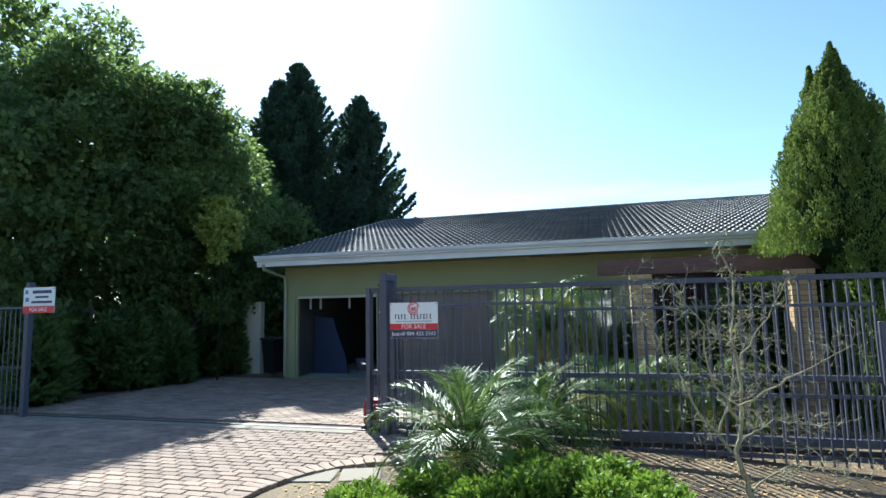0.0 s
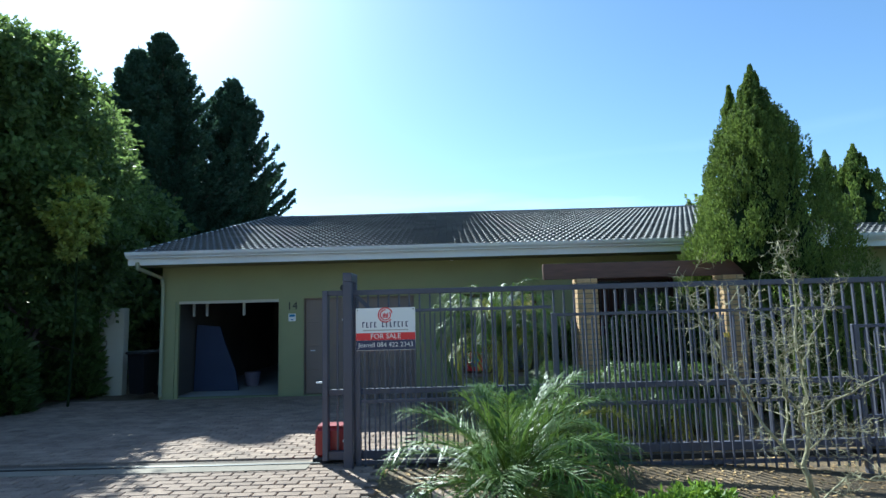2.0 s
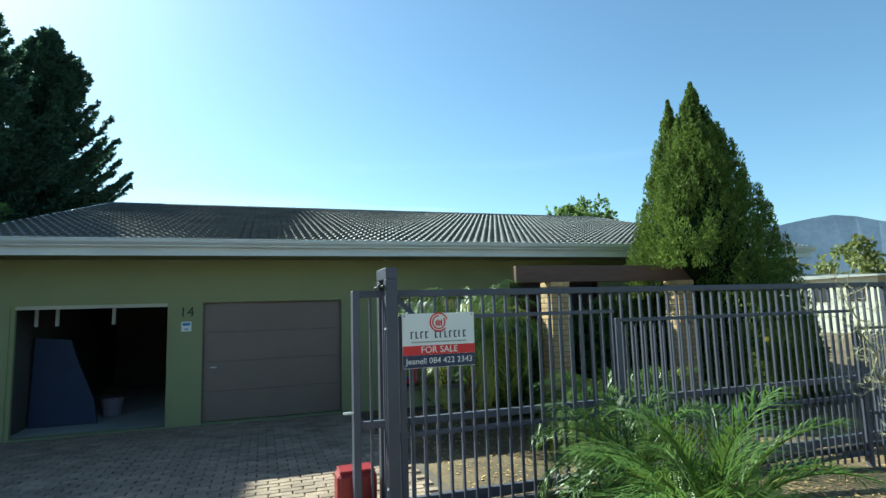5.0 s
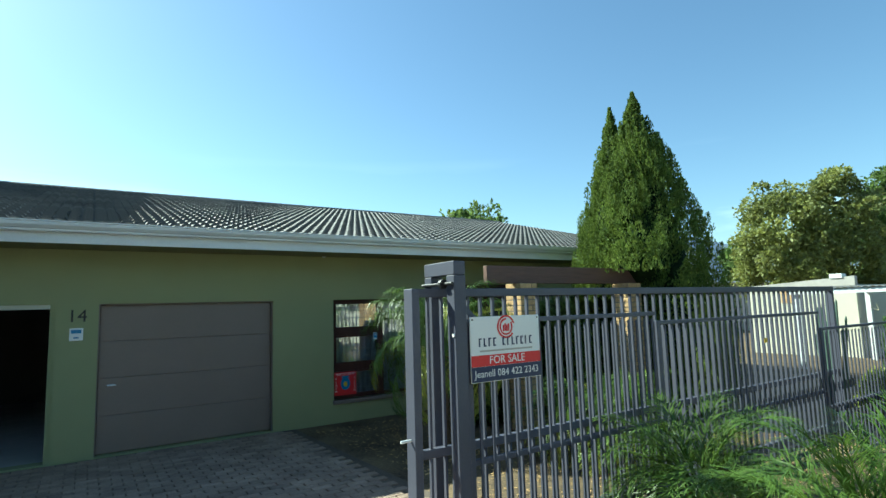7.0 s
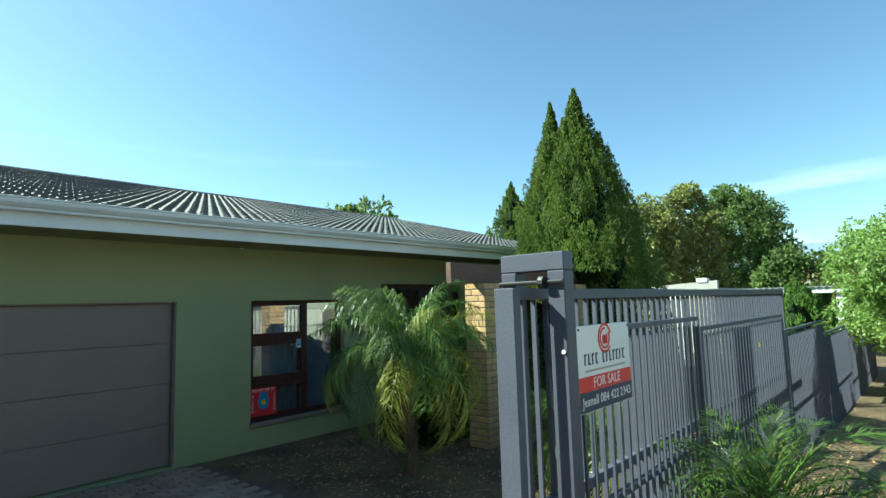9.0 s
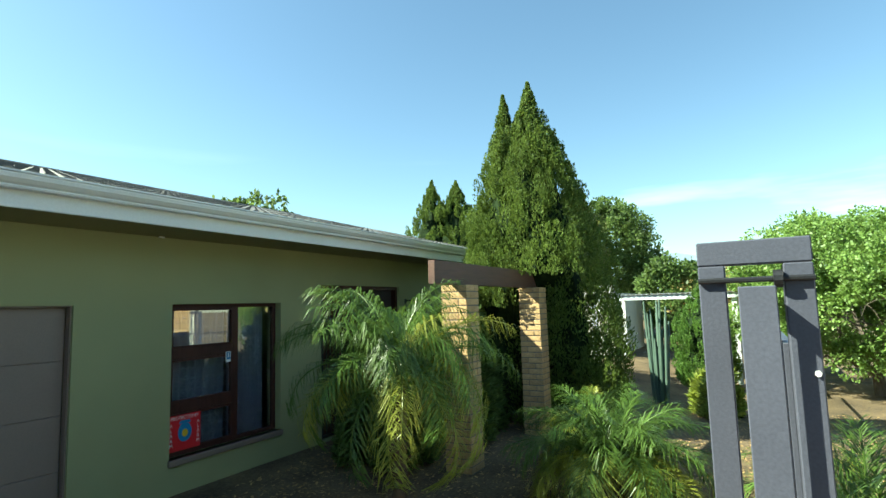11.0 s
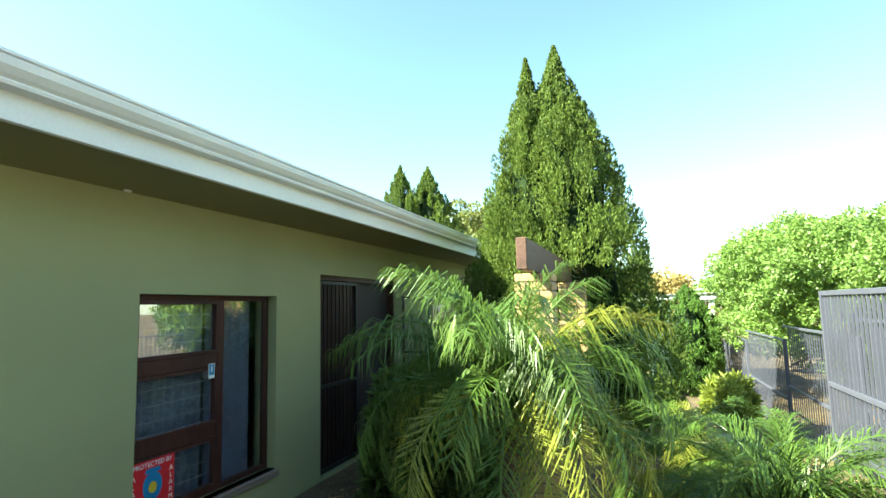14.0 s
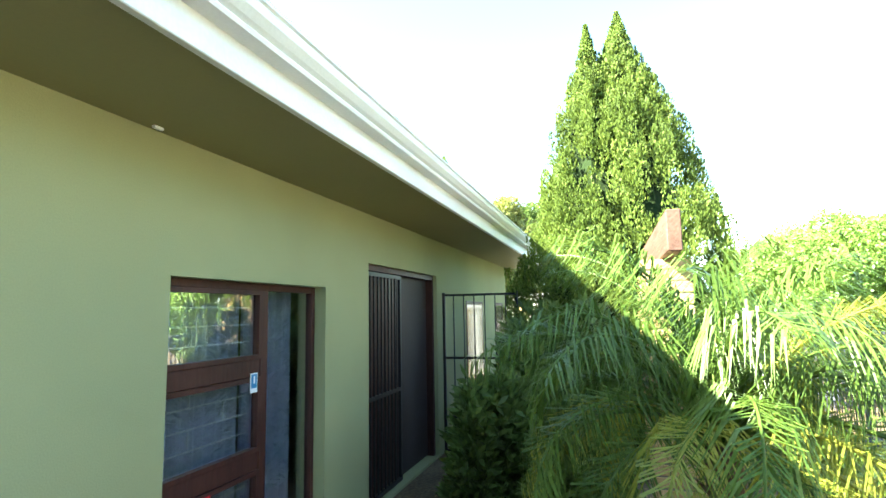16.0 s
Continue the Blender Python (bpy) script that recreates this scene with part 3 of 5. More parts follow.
def garage_stuff():
    s = thing("sheet_covered_board", (-2.86, 1.0, 0.0), "sheet leaning against the garage wall, its pale blue darkened for the shade", "board")
    # The sheet's pale blue is darkened to carry the shade inside the garage.
    part("sheet", Build().prism([(0.0, 0.0), (1.05, 0.0), (0.98, 0.45), (0.72, 1.1), (0.6, 1.5), (0.05, 1.56)], "y", 0, 0.06), material("shade_darkened_blue_sheet", (0.03, 0.04, 0.085), 0.8, 0.1, 20, 3, 0.2), s)
    k = thing("bucket", (-1.75, 1.8, 0.0), "whitish round plastic bucket on the garage floor", "bucket")
    part("body", Build().tube([(0, 0, 0), (0, 0, 0.28), (0, 0, 0.34)], [0.15, 0.19, 0.2], 18), BUCKET, k)
    b = thing("wheelie_bin", (-3.75, 0.45, 0.0), "dark wheeled refuse bin beside the garage wall", "bin")
    part("body", Build().tube([(0, 0, 0.08), (0, 0, 0.95)], [0.26, 0.33], 4), BLACKIRON, b)
    part("lid", box(-0.27, 0.27, -0.30, 0.27, 0.95, 1.02, 0.02), BLACKIRON, b)
    for x in (-0.22, 0.18):
        part("wheel", Build().tube([(x, 0.2, 0.1), (x + 0.05, 0.2, 0.1)], [0.1, 0.1], 14), BLACKIRON, b)


garage_stuff()
part("side_wall", box(-5.1, -4.5, 0.9, 1.1, -0.1, 2.0, 0.01), PALE, None, "pale green plastered garden wall stub", kind="structure")
part("boundary_wall", box(-9.0, -5.0, 8.0, 8.2, -0.1, 2.0), PALE, None, "plain plaster boundary wall behind trees", kind="structure")


# ---- pillars and beam ----
def pillar(x0, y0, top=2.235):
    w, h = 0.345, 0.0715
    p = thing("brick_pillar", (x0, y0, 0), "yellow face-brick pillar carrying the entrance beam", "pillar", "pillars of the entrance beam")
    z0 = ground_z(x0, y0) - 0.05
    part("mortar_core", box(0.008, w - 0.008, 0.008, w - 0.008, z0, top - 0.002), MORTAR, p)
    long, short = 0.228, 0.108
    meshes = {}
    for key, (a, b) in {"x": (long, short), "y": (short, long)}.items():
        me = box(0, a, 0, b, 0, h, 0.004).mesh("brick")
        me.materials.append(BRICK)
        meshes[key] = me
    z, row = top - h, 0
    while z > z0:
        flip = row % 2
        spots = [("x", 0, 0), ("y", w - short, 0), ("x", w - long, w - short), ("y", 0, w - long)] if not flip else [("y", 0, 0), ("x", w - long, 0), ("y", w - short, w - long), ("x", 0, w - short)]
        for key, x, y in spots:
            o = new("brick", meshes[key])
            o.parent, o.location = p, (x + random.uniform(-0.002, 0.002), y + random.uniform(-0.002, 0.002), z)
        z -= 0.0855
        row += 1
    return p


PILLARS = [(5.37, -2.83), (7.79, -2.92)]
bm_ = thing("entrance_beam", (0, 0, 0), "dark brown timber beam lying on two brick pillars", "beam")
part("beam", box(4.83, 8.35, -2.71, -2.62, 2.24, 2.51, 0.006), BEAMWOOD, bm_)


# ---- gate and fence ----
def picket(height, width=0.02, depth=0.015):
    """Upright of folded steel with a slanting top."""
    b = Build()
    w, d = width, depth
    b.v = [(0, 0, 0), (w, 0, 0), (w, 0.003, 0), (0.003, 0.003, 0), (0.003, d, 0), (0, d, 0)]
    top = [height - 0.03, height, height, height - 0.03, height - 0.03, height - 0.03]
    b.v += [(x, y, t) for (x, y, _), t in zip(b.v, top)]
    b.f = [(i, (i + 1) % 6, 6 + (i + 1) % 6, 6 + i) for i in range(6)] + [(5, 4, 3, 2, 1, 0), (6, 7, 8, 9, 10, 11)]
    return b


def sliding_gate():
    g = thing("sliding_gate", (0, -5.765, 0), "charcoal steel sliding gate slid open behind the fence", "gate")
    x0, x1, zb, zt = 1.74, 8.42, 0.16, 2.03
    part("post", box(x0, x0 + 0.06, -0.06, 0.06, zb, zt, 0.004), IRON, g)
    part("post", box(x1 - 0.05, x1, -0.03, 0.03, zb, zt, 0.004), IRON, g)
    part("top_rail", box(x0 + 0.06, x1 - 0.05, -0.03, 0.03, zt - 0.06, zt, 0.004), IRON, g)
    part("middle_rail", box(x0 + 0.06, x1 - 0.05, -0.025, 0.03, 0.86, 0.92, 0.004), IRON, g)
    part("bottom_rail", box(x0 + 0.06, x1 - 0.05, -0.03, 0.03, zb, zb + 0.09, 0.004), IRON, g)
    part("brace", Build().prism([(x0 + 0.35, zt - 0.06), (x0 + 0.41, zt - 0.06), (x0 + 0.8, zt - 0.45), (x0 + 0.8, zt - 0.52)], "y", -0.035, -0.031), IRON, g)
    me = box(0, 0.019, 0, 0.026, 0, zt - zb - 0.15).mesh("bar")
    me.materials.append(IRON)
    x = x0 + 0.15
    while x < x1 - 0.08:
        o = new("bar", me)
        o.parent, o.location = g, (x, -0.009, zb + 0.09)
        x += 0.118
    for xx in (x0 + 0.6, x1 - 0.6):
        part("wheel", Build().tube([(xx, -0.02, zb - 0.02), (xx, 0.02, zb - 0.02)], [0.06, 0.06], 16), BLACKIRON, g)
    bolt = thing("gate_lock", (1.66, -5.765, 1.0), "small steel latch pin on the gate end", "latch")
    part("pin", Build().tube([(0, 0, 0), (0.085, 0, 0)], [0.01, 0.01], 8), FASCIA, bolt)
    return g


sliding_gate()


def guide_frame():
    g = thing("gate_guide_frame", (2.05, -5.765, 0), "tall charcoal steel guide frame straddling the sliding gate", "gate post")
    z0 = 0.05
    part("post", box(-0.05, 0.05, -0.20, -0.10, z0, 2.12, 0.005), IRON, g)
    part("post", box(-0.05, 0.05, 0.10, 0.20, z0, 2.12, 0.005), IRON, g)
    part("crosspiece", box(-0.05, 0.05, -0.20, 0.20, 2.122, 2.22, 0.005), IRON, g)
    part("roller_bar", Build().tube([(-0.065, -0.20, 2.06), (-0.065, 0.20, 2.06)], [0.012, 0.012], 8), BLACKIRON, g)
    part("roller", Build().tube([(-0.065, -0.095, 2.06), (-0.065, -0.065, 2.06)], [0.035, 0.035], 12), BLACKIRON, g)
    for z in (0.4, 1.7):
        part("bolt", Build().tube([(-0.06, -0.18, z), (-0.05, -0.18, z)], [0.012, 0.012], 6), WHITESTEEL, g, "bright steel bolt")


guide_frame()
track = part("gate_track", box(-4.3, 8.6, -5.785, -5.745, 0.075, 0.13), BLACKIRON, None, "steel gate rail set in a concrete strip", kind="structure")
for name, x0, x1, y0, y1 in (("track_bed", -4.4, 1.6, -5.99, -5.79), ("track_bed", -4.4, 1.6, -5.74, -5.67)):
    b = Build().prism([(y0, 0.04), (y1, 0.04), (y1, 0.123), (y0, 0.127)], "x", x0, x1)
    part(name, b, SCREED, None, "worn sandy concrete strip beside the gate rail", kind="structure")


def fence_panel(x0, x1, top, y=-5.875, step=0.112, mids=(1.0,)):
    base = min(ground_z(x0, y), ground_z(x1, y)) + 0.0
    zb = top - 1.72
    f = thing("fence_panel", (x0, y, 0), "charcoal steel palisade fence panel stepping down the slope", "fence", "street fence panels")
    w = x1 - x0
    part("post", box(0, 0.06, -0.03, 0.03, base - 0.15, top + 0.004, 0.004), IRON, f)
    part("top_rail", box(0.06, w, -0.02, 0.02, top - 0.035, top, 0.003), IRON, f)
    for m in mids:
        part("rail", box(0.06, w, -0.02, 0.02, top - m - 0.02, top - m + 0.02, 0.003), IRON, f)
    part("bottom_rail", box(0.06, w, -0.02, 0.02, zb + 0.05, zb + 0.09, 0.003), IRON, f)
    me = picket(top - 0.035 - zb).mesh("picket")
    me.materials.append(IRON)
    x = 0.10
    while x < w - 0.05:
        o = new("picket", me)
        o.parent, o.location = f, (x, -0.042, zb)
        x += step
    return f


for x0, x1, top in ((2.12, 4.32, 1.80), (4.32, 7.66, 1.71), (7.66, 10.9, 1.50), (10.9, 14.2, 1.27), (14.2, 17.4, 1.05), (17.4, 20.6, 0.85)):
    fence_panel(x0, x1, top)
for x0, x1 in ((-9.9, -7.1), (-7.1, -4.3)):
    fence_panel(x0, x1, 1.9)
p = thing("gate_post", (-4.3, -5.9, 0), "charcoal square steel post at the driveway edge", "gate post")
part("post", box(0, 0.09, -0.045, 0.045, 0.05, 2.3, 0.005), IRON, p)


def estate_board(x, y, z, w, h, full, turn=0):
    s = thing("for_sale_board", pose(x, y, z, 0, 0, turn), "white red and navy estate agent board reading for sale" if full else "white and red estate agent board with blue logo", "sign", "")
    part("board", box(0, w, 0, 0.012, 0, h, 0.002), WHITE, s)
    if full:
        part("band", box(0.002, w - 0.002, -0.002, -0.0005, 0.24 * h, 0.41 * h), RED, s, "red band")
        part("band", box(0.002, w - 0.002, -0.002, -0.0005, 0.004, 0.238 * h), NAVY, s, "navy band")
        words("lettering", "FOR SALE", 0.17 * h, WHITE, s, pose(w / 2, -0.0035, 0.325 * h, 90, 0, 0))
        words("lettering", "Jeanell 084 422 2343", 0.155 * h, WHITE, s, pose(w / 2, -0.0035, 0.125 * h, 90, 0, 0))
        for i in range(12):
            if i == 4:
                continue
            glyphs = Build()
            x = w * (0.11 + 0.066 * i)
            glyphs.box(x, x + 0.012, -0.003, -0.0005, 0.54 * h, 0.67 * h)
            if i % 3 != 1:
                glyphs.box(x + 0.012, x + 0.026, -0.003, -0.0005, 0.65 * h, 0.67 * h)
            if i % 2:
                glyphs.box(x + 0.012, x + 0.026, -0.003, -0.0005, 0.54 * h, 0.56 * h)
            part("logo_bar", glyphs, NAVY, s)
        part("small_print", box(w * 0.12, w * 0.88, -0.002, -0.0005, 0.46 * h, 0.485 * h), CONCRETE, s)
        ring = Build()
        for r0, r1, a0, a1 in ((0.072, 0.085, 0.3, 5.6), (0.05, 0.062, 1.5, 6.9)):
            n = len(ring.v)
            for i in range(21):
                a = a0 + (a1 - a0) * i / 20
                for r in (r0, r1):
                    for yy in (-0.003, -0.0005):
                        ring.v.append((w / 2 + r * math.cos(a), yy, 0.83 * h + r * math.sin(a)))
            for i in range(20):
                k = n + 4 * i
                ring.f += [(k, k + 2, k + 6, k + 4), (k + 1, k + 5, k + 7, k + 3), (k, k + 4, k + 5, k + 1), (k + 2, k + 3, k + 7, k + 6)]
        for i in range(4):
            ring.box(w / 2 - 0.03 + i * 0.016, w / 2 - 0.018 + i * 0.016, -0.003, -0.0005, 0.76 * h, (0.86 + 0.02 * (i % 2)) * h)
        part("logo", ring, RED, s, "red ring logo")
    else:
        part("band", box(0.0, w, -0.002, -0.0005, 0.0, 0.27 * h), RED, s, "red band")
        words("lettering", "FOR SALE", 0.21 * h, WHITE, s, pose(w / 2, -0.0035, 0.135 * h, 90, 0, 0))
        for a, b, c, d in ((0.05, 0.12, 0.45, 0.6), (0.04, 0.1, 0.75, 0.9)):
            part("logo", box(a, b, -0.002, -0.0005, c * h, d * h), BLUE, s, "blue logo shape")
        for a, b, c, d in ((0.2, 0.6, 0.76, 0.88), (0.26, 0.54, 0.58, 0.66), (0.18, 0.62, 0.38, 0.47)):
            part("lettering", box(a, b, -0.002, -0.0005, c * h, d * h), NAVY, s, "navy bar of lettering")
    for xx in (0.02, w - 0.02):
        part("screw", Build().tube([(xx, -0.006, h - 0.02), (xx, 0.0, h - 0.02)], [0.006, 0.006], 8), BLACKIRON, s)
    return s


estate_board(2.14, -5.94, 1.355, 0.66, 0.465, True)
estate_board(-4.32, -5.96, 1.79, 0.67, 0.42, False)
t = thing("yellow_tag", (6.21, -5.918, 1.40), "small yellow plastic tag tied to a fence bar", "tag")
part("tag", box(0, 0.06, -0.006, 0, 0, 0.05, 0.002), YELLOW, t)
m_ = thing("gate_motor", (1.62, -5.62, 0.10), "red gate motor housing on a dark base", "gate motor")
part("base", box(-0.02, 0.36, -0.08, 0.22, 0.0, 0.06, 0.008), BLACKIRON, m_)
part("cover", box(0.0, 0.34, -0.06, 0.20, 0.06, 0.38, 0.03), REDPLASTIC, m_)
part("cap", box(0.02, 0.32, -0.04, 0.18, 0.38, 0.40, 0.006), REDPLASTIC, m_)


# ---- plants ----
def leaf_quads(b, p, out, size, count, rng, spread=0.8, long=1.6):
    """A tuft of small pointed leaves around p, mostly pointing along out."""
    for _ in range(count):
        d = Vector((rng.gauss(0, spread), rng.gauss(0, spread), rng.gauss(0, spread))) + out
        d.normalize()
        s = d.cross(Vector((rng.gauss(0, 1), rng.gauss(0, 1), rng.gauss(0, 1)))).normalized() * size * 0.38
        o = p + d * size * rng.uniform(-0.4, 0.6)
        tip = o + d * size * long * rng.uniform(0.7, 1.2)
        n = len(b.v)
        mid = (o + tip) / 2
        b.v += [tuple(o), tuple(mid + s), tuple(tip), tuple(mid - s)]
        b.f.append((n, n + 1, n + 2, n + 3))


def quick(b, name):
    me = bpy.data.meshes.new(name)
    me.from_pydata(b.v, [], b.f)
    me.update()
    return me


def conifer(name, x, y, height, radius, mat, label, category="conifer", plumes=380, plume=0.5, size=0.07, full=1.7, lobes=0.3, seed=1, low=0.2, up=0.9, keep=None, dense=34, snap=None):
    """An evergreen cone of many flame-shaped upright plumes round a trunk and an inner mass of foliage, coloured dark
    as shade.
    """
    rng = random.Random(seed)
    z0 = ground_z(x, y)
    c = thing(name, (x, y, z0 - 0.03), label, category)
    part("trunk", Build().tube([(0, 0, 0), (0.02, 0, height * 0.5), (0, 0, height * 0.96)], [radius * 0.09 + 0.03, radius * 0.06 + 0.015, 0.01], 8), BARK, c)
    b = Build()
    ph = rng.uniform(0, 6.28)

    def reach(t, a):
        base = radius * math.sin(math.pi / 2 * min(1.0, full * max(0.0, 1 - t))) ** 1.1 * (0.6 + 0.4 * smooth(0, 0.18, t + 0.05))
        return base * (1 + 0.06 * math.sin(3 * a + ph + 4 * t) + 0.06 * math.sin(5 * a + 13 * t + ph))

    for i in range(plumes):
        t = rng.random() ** 1.35 if i > 8 else 0.84 + 0.02 * i
        thin = 1 - 0.6 * smooth(0.55, 1.0, t)
        a = rng.uniform(0, math.tau)
        r = max(0.0, reach(t, a) - 0.05) * rng.choice((1.04, 0.98, 0.92, 1 - lobes))
        z = low + (height - low) * t
        ln = plume * rng.uniform(0.6, 1.35) * (1 - 0.4 * t)
        way = Vector((math.cos(a) * (1 - up) * 1.6, math.sin(a) * (1 - up) * 1.6, up)).normalized()
        if t > 0.82:
            way = (way + Vector((0, 0, 3))).normalized()
        p = Vector((r * math.cos(a), r * math.sin(a), z)) - way * ln * 0.6
        if z + ln * 0.4 > height:
            p.z -= z + ln * 0.4 - height
        for _ in range(dense):
            u = rng.random() ** 0.85
            fat = (ln * 0.21 * math.sin(math.pi * min(1.0, 0.2 + 0.8 * u)) + 0.012) * thin
            v = Vector((rng.gauss(0, 1), rng.gauss(0, 1), rng.gauss(0, 0.4))).normalized()
            q = p + way * ln * u + v * fat * rng.uniform(0.75, 1.05)
            if keep and not keep(q.x + x, q.y + y, q.z):
                if not snap or rng.random() < 0.4:
                    continue
                q.x = snap - x + rng.uniform(0, 0.22)
            leaf_quads(b, q, way * 1.5 + v * 0.5, size * (1.05 - 0.4 * u), 2, rng, 0.25, 1.7)
    crown = part("crown", quick(b, "crown"), mat, c)
    # Core mass darkened by colour to give the shade inside the crown.
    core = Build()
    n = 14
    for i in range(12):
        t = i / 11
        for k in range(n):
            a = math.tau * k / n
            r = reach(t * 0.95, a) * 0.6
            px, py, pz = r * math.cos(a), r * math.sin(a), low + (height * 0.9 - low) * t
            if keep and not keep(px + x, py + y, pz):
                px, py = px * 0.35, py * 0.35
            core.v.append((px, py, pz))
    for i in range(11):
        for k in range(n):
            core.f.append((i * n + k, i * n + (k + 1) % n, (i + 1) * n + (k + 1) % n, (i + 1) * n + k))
    part("inner_foliage", core, INNER_SHADE, crown)
    return c


def pine(x, y, height, radius, label, seed, lead=0.9, keep=None):
    """A conifer of tiered limbs that sweep out and up, each with feathered side sprays, gaps between, and a bare-ish leader."""
    rng = random.Random(seed)
    c = thing("pine", (x, y, ground_z(x, y) - 0.03), label, "conifer")
    wood, leaf = Build(), Build()
    wood.tube([(0, 0, 0), (0.05, 0.03, height * 0.5), (0, 0, height * 0.985)], [0.2, 0.12, 0.012], 8)
    limbs = 290
    for i in range(limbs):
        t = (i / limbs) ** 0.85
        a = i * 2.4 + rng.uniform(-0.5, 0.5)
        z = 0.4 + (height - 1.0) * t
        r = radius * ((1 - t) ** lead) * (0.55 + 0.45 * smooth(0, 0.12, t + 0.03)) * rng.choice((1.0, 0.97, 0.88, 0.8, 0.62)) + 0.1 + 0.25 * rng.random() * (1 - t)
        rise = 0.22 + 0.6 * t + rng.uniform(-0.1, 0.2)
        pts = []
        for k in range(6):
            u = k / 5
            pts.append(Vector((math.cos(a) * r * u, math.sin(a) * r * u, z + r * rise * (u ** 1.4) - r * 0.12 * math.sin(math.pi * u))))
        if keep:
            pts = [q for q in pts if keep(q.x + x, q.y + y, q.z)]
            if len(pts) < 3:
                continue
        wood.tube(pts, [0.035 * (1 - t * 0.6) * (1 - 0.85 * k / (len(pts) - 1)) + 0.004 for k in range(len(pts))], 4)
        count = int(9 + r * 15)
        for k in range(count):
            u = 0.25 + 0.77 * ((k + rng.random()) / count) ** 0.8
            f = u * (len(pts) - 1)
            j = min(len(pts) - 2, int(f))
            q = pts[j].lerp(pts[j + 1], f - j)
            way = (pts[j + 1] - pts[j]).normalized()
            side = way.cross(Vector((0, 0, 1))).normalized() * rng.choice((-1, 1))
            reachd = (0.05 + 0.5 * min(1.0, r) * math.sin(math.pi * min(1, 0.25 + 0.72 * u))) * rng.uniform(0.5, 1.1)
            d = (way * 0.8 + side * rng.uniform(0.1, 0.9) + Vector((0, 0, rng.uniform(-0.35, 0.35)))).normalized()
            for m in range(7):
                w = q + d * reachd * (m + 0.5) / 7 + Vector((rng.gauss(0, 0.03), rng.gauss(0, 0.03), rng.gauss(0, 0.03)))
                leaf_quads(leaf, w, d * 1.4, 0.075, 3, rng, 0.45, 1.9)
    part("trunk", wood, BARK, c)
    crown = part("crown", quick(leaf, "crown"), PINE, c)
    # Solid core in the painted shade colour, seen through gaps between limbs.
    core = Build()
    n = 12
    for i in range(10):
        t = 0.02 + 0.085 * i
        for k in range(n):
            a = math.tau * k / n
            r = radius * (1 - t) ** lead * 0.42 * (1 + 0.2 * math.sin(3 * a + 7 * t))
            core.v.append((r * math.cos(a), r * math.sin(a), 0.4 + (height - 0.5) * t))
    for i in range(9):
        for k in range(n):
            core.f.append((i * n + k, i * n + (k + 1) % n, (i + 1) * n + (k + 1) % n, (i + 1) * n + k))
    part("inner_foliage", core, INNER_SHADE, crown)
    return c


def branches(b, start, way, length, radius, depth, rng, ends, sides=5, droop=0.0, fork=3, curl=0.25, shrink=0.62):
    pts, radii = [start.copy()], [radius]
    p, d = start.copy(), way.normalized()
    for i in range(4):
        d = (d + Vector((rng.gauss(0, curl), rng.gauss(0, curl), rng.gauss(0, curl) - droop))).normalized()
        p = p + d * length / 4
        pts.append(p.copy())
        radii.append(radius * (1 - 0.5 * (i + 1) / 4))
    b.tube(pts, radii, sides)
    ends.append((p, d, depth))
    if depth:
        for k in range(fork):
            q = pts[rng.randint(1, 4)]
            side = Vector((rng.gauss(0, 1), rng.gauss(0, 1), rng.gauss(0.15, 0.6))).normalized()
            branches(b, q, (d * 0.8 + side).normalized(), length * shrink * rng.uniform(0.8, 1.2), radii[-1] * 0.8, depth - 1, rng, ends, max(3, sides - 1), droop, fork, curl, shrink)


def broad_tree(name, x, y, height, radius, mat, label, seed, clumps=70, leaves=60, size=0.16, trunk=0.16, squash=0.8, low=0.35, category="tree", bark=BARK, lump=(0.17, 0.34)):
    rng = random.Random(seed)
    z0 = ground_z(x, y)
    c = thing(name, (x, y, z0 - 0.05), label, category)
    b, ends = Build(), []
    b.tube([(0, 0, 0), (0.05, 0.02, height * low * 0.6), (0.0, 0.05, height * low)], [trunk, trunk * 0.85, trunk * 0.7], 9)
    for k in range(6):
        a = math.tau * k / 6 + rng.uniform(-0.3, 0.3)
        branches(b, Vector((0, 0.05, height * low * rng.uniform(0.75, 1.0))), Vector((math.cos(a), math.sin(a), rng.uniform(0.7, 1.8))), min(height * 0.4, radius * 0.8), trunk * 0.45, 2, rng, ends, 5)
    part("trunk", b, bark, c)
    f = Build()
    zc = height * (low + 1) / 2
    rz = height * (1 - low) / 2
    for k in range(clumps):
        a, u = rng.uniform(0, math.tau), rng.uniform(-0.95, 1)
        rr = (1 - u * u) ** 0.5
        k3 = rng.uniform(0.45, 1.0) ** 0.5
        q = Vector((radius * rr * math.cos(a) * k3, radius * rr * math.sin(a) * k3, zc + rz * u * k3))
        cr = radius * rng.uniform(*lump)
        for _ in range(leaves):
            v = Vector((rng.gauss(0, 1), rng.gauss(0, 1), rng.gauss(0, 1))).normalized()
            pp = q + Vector((v.x, v.y, v.z * squash)) * cr * rng.uniform(0.55, 1.0)
            leaf_quads(f, pp, v * 0.6 + Vector((0, 0, -0.2)), size, 3, rng, 0.7, 1.3)
    part("crown", quick(f, "crown"), mat, c)
    return c


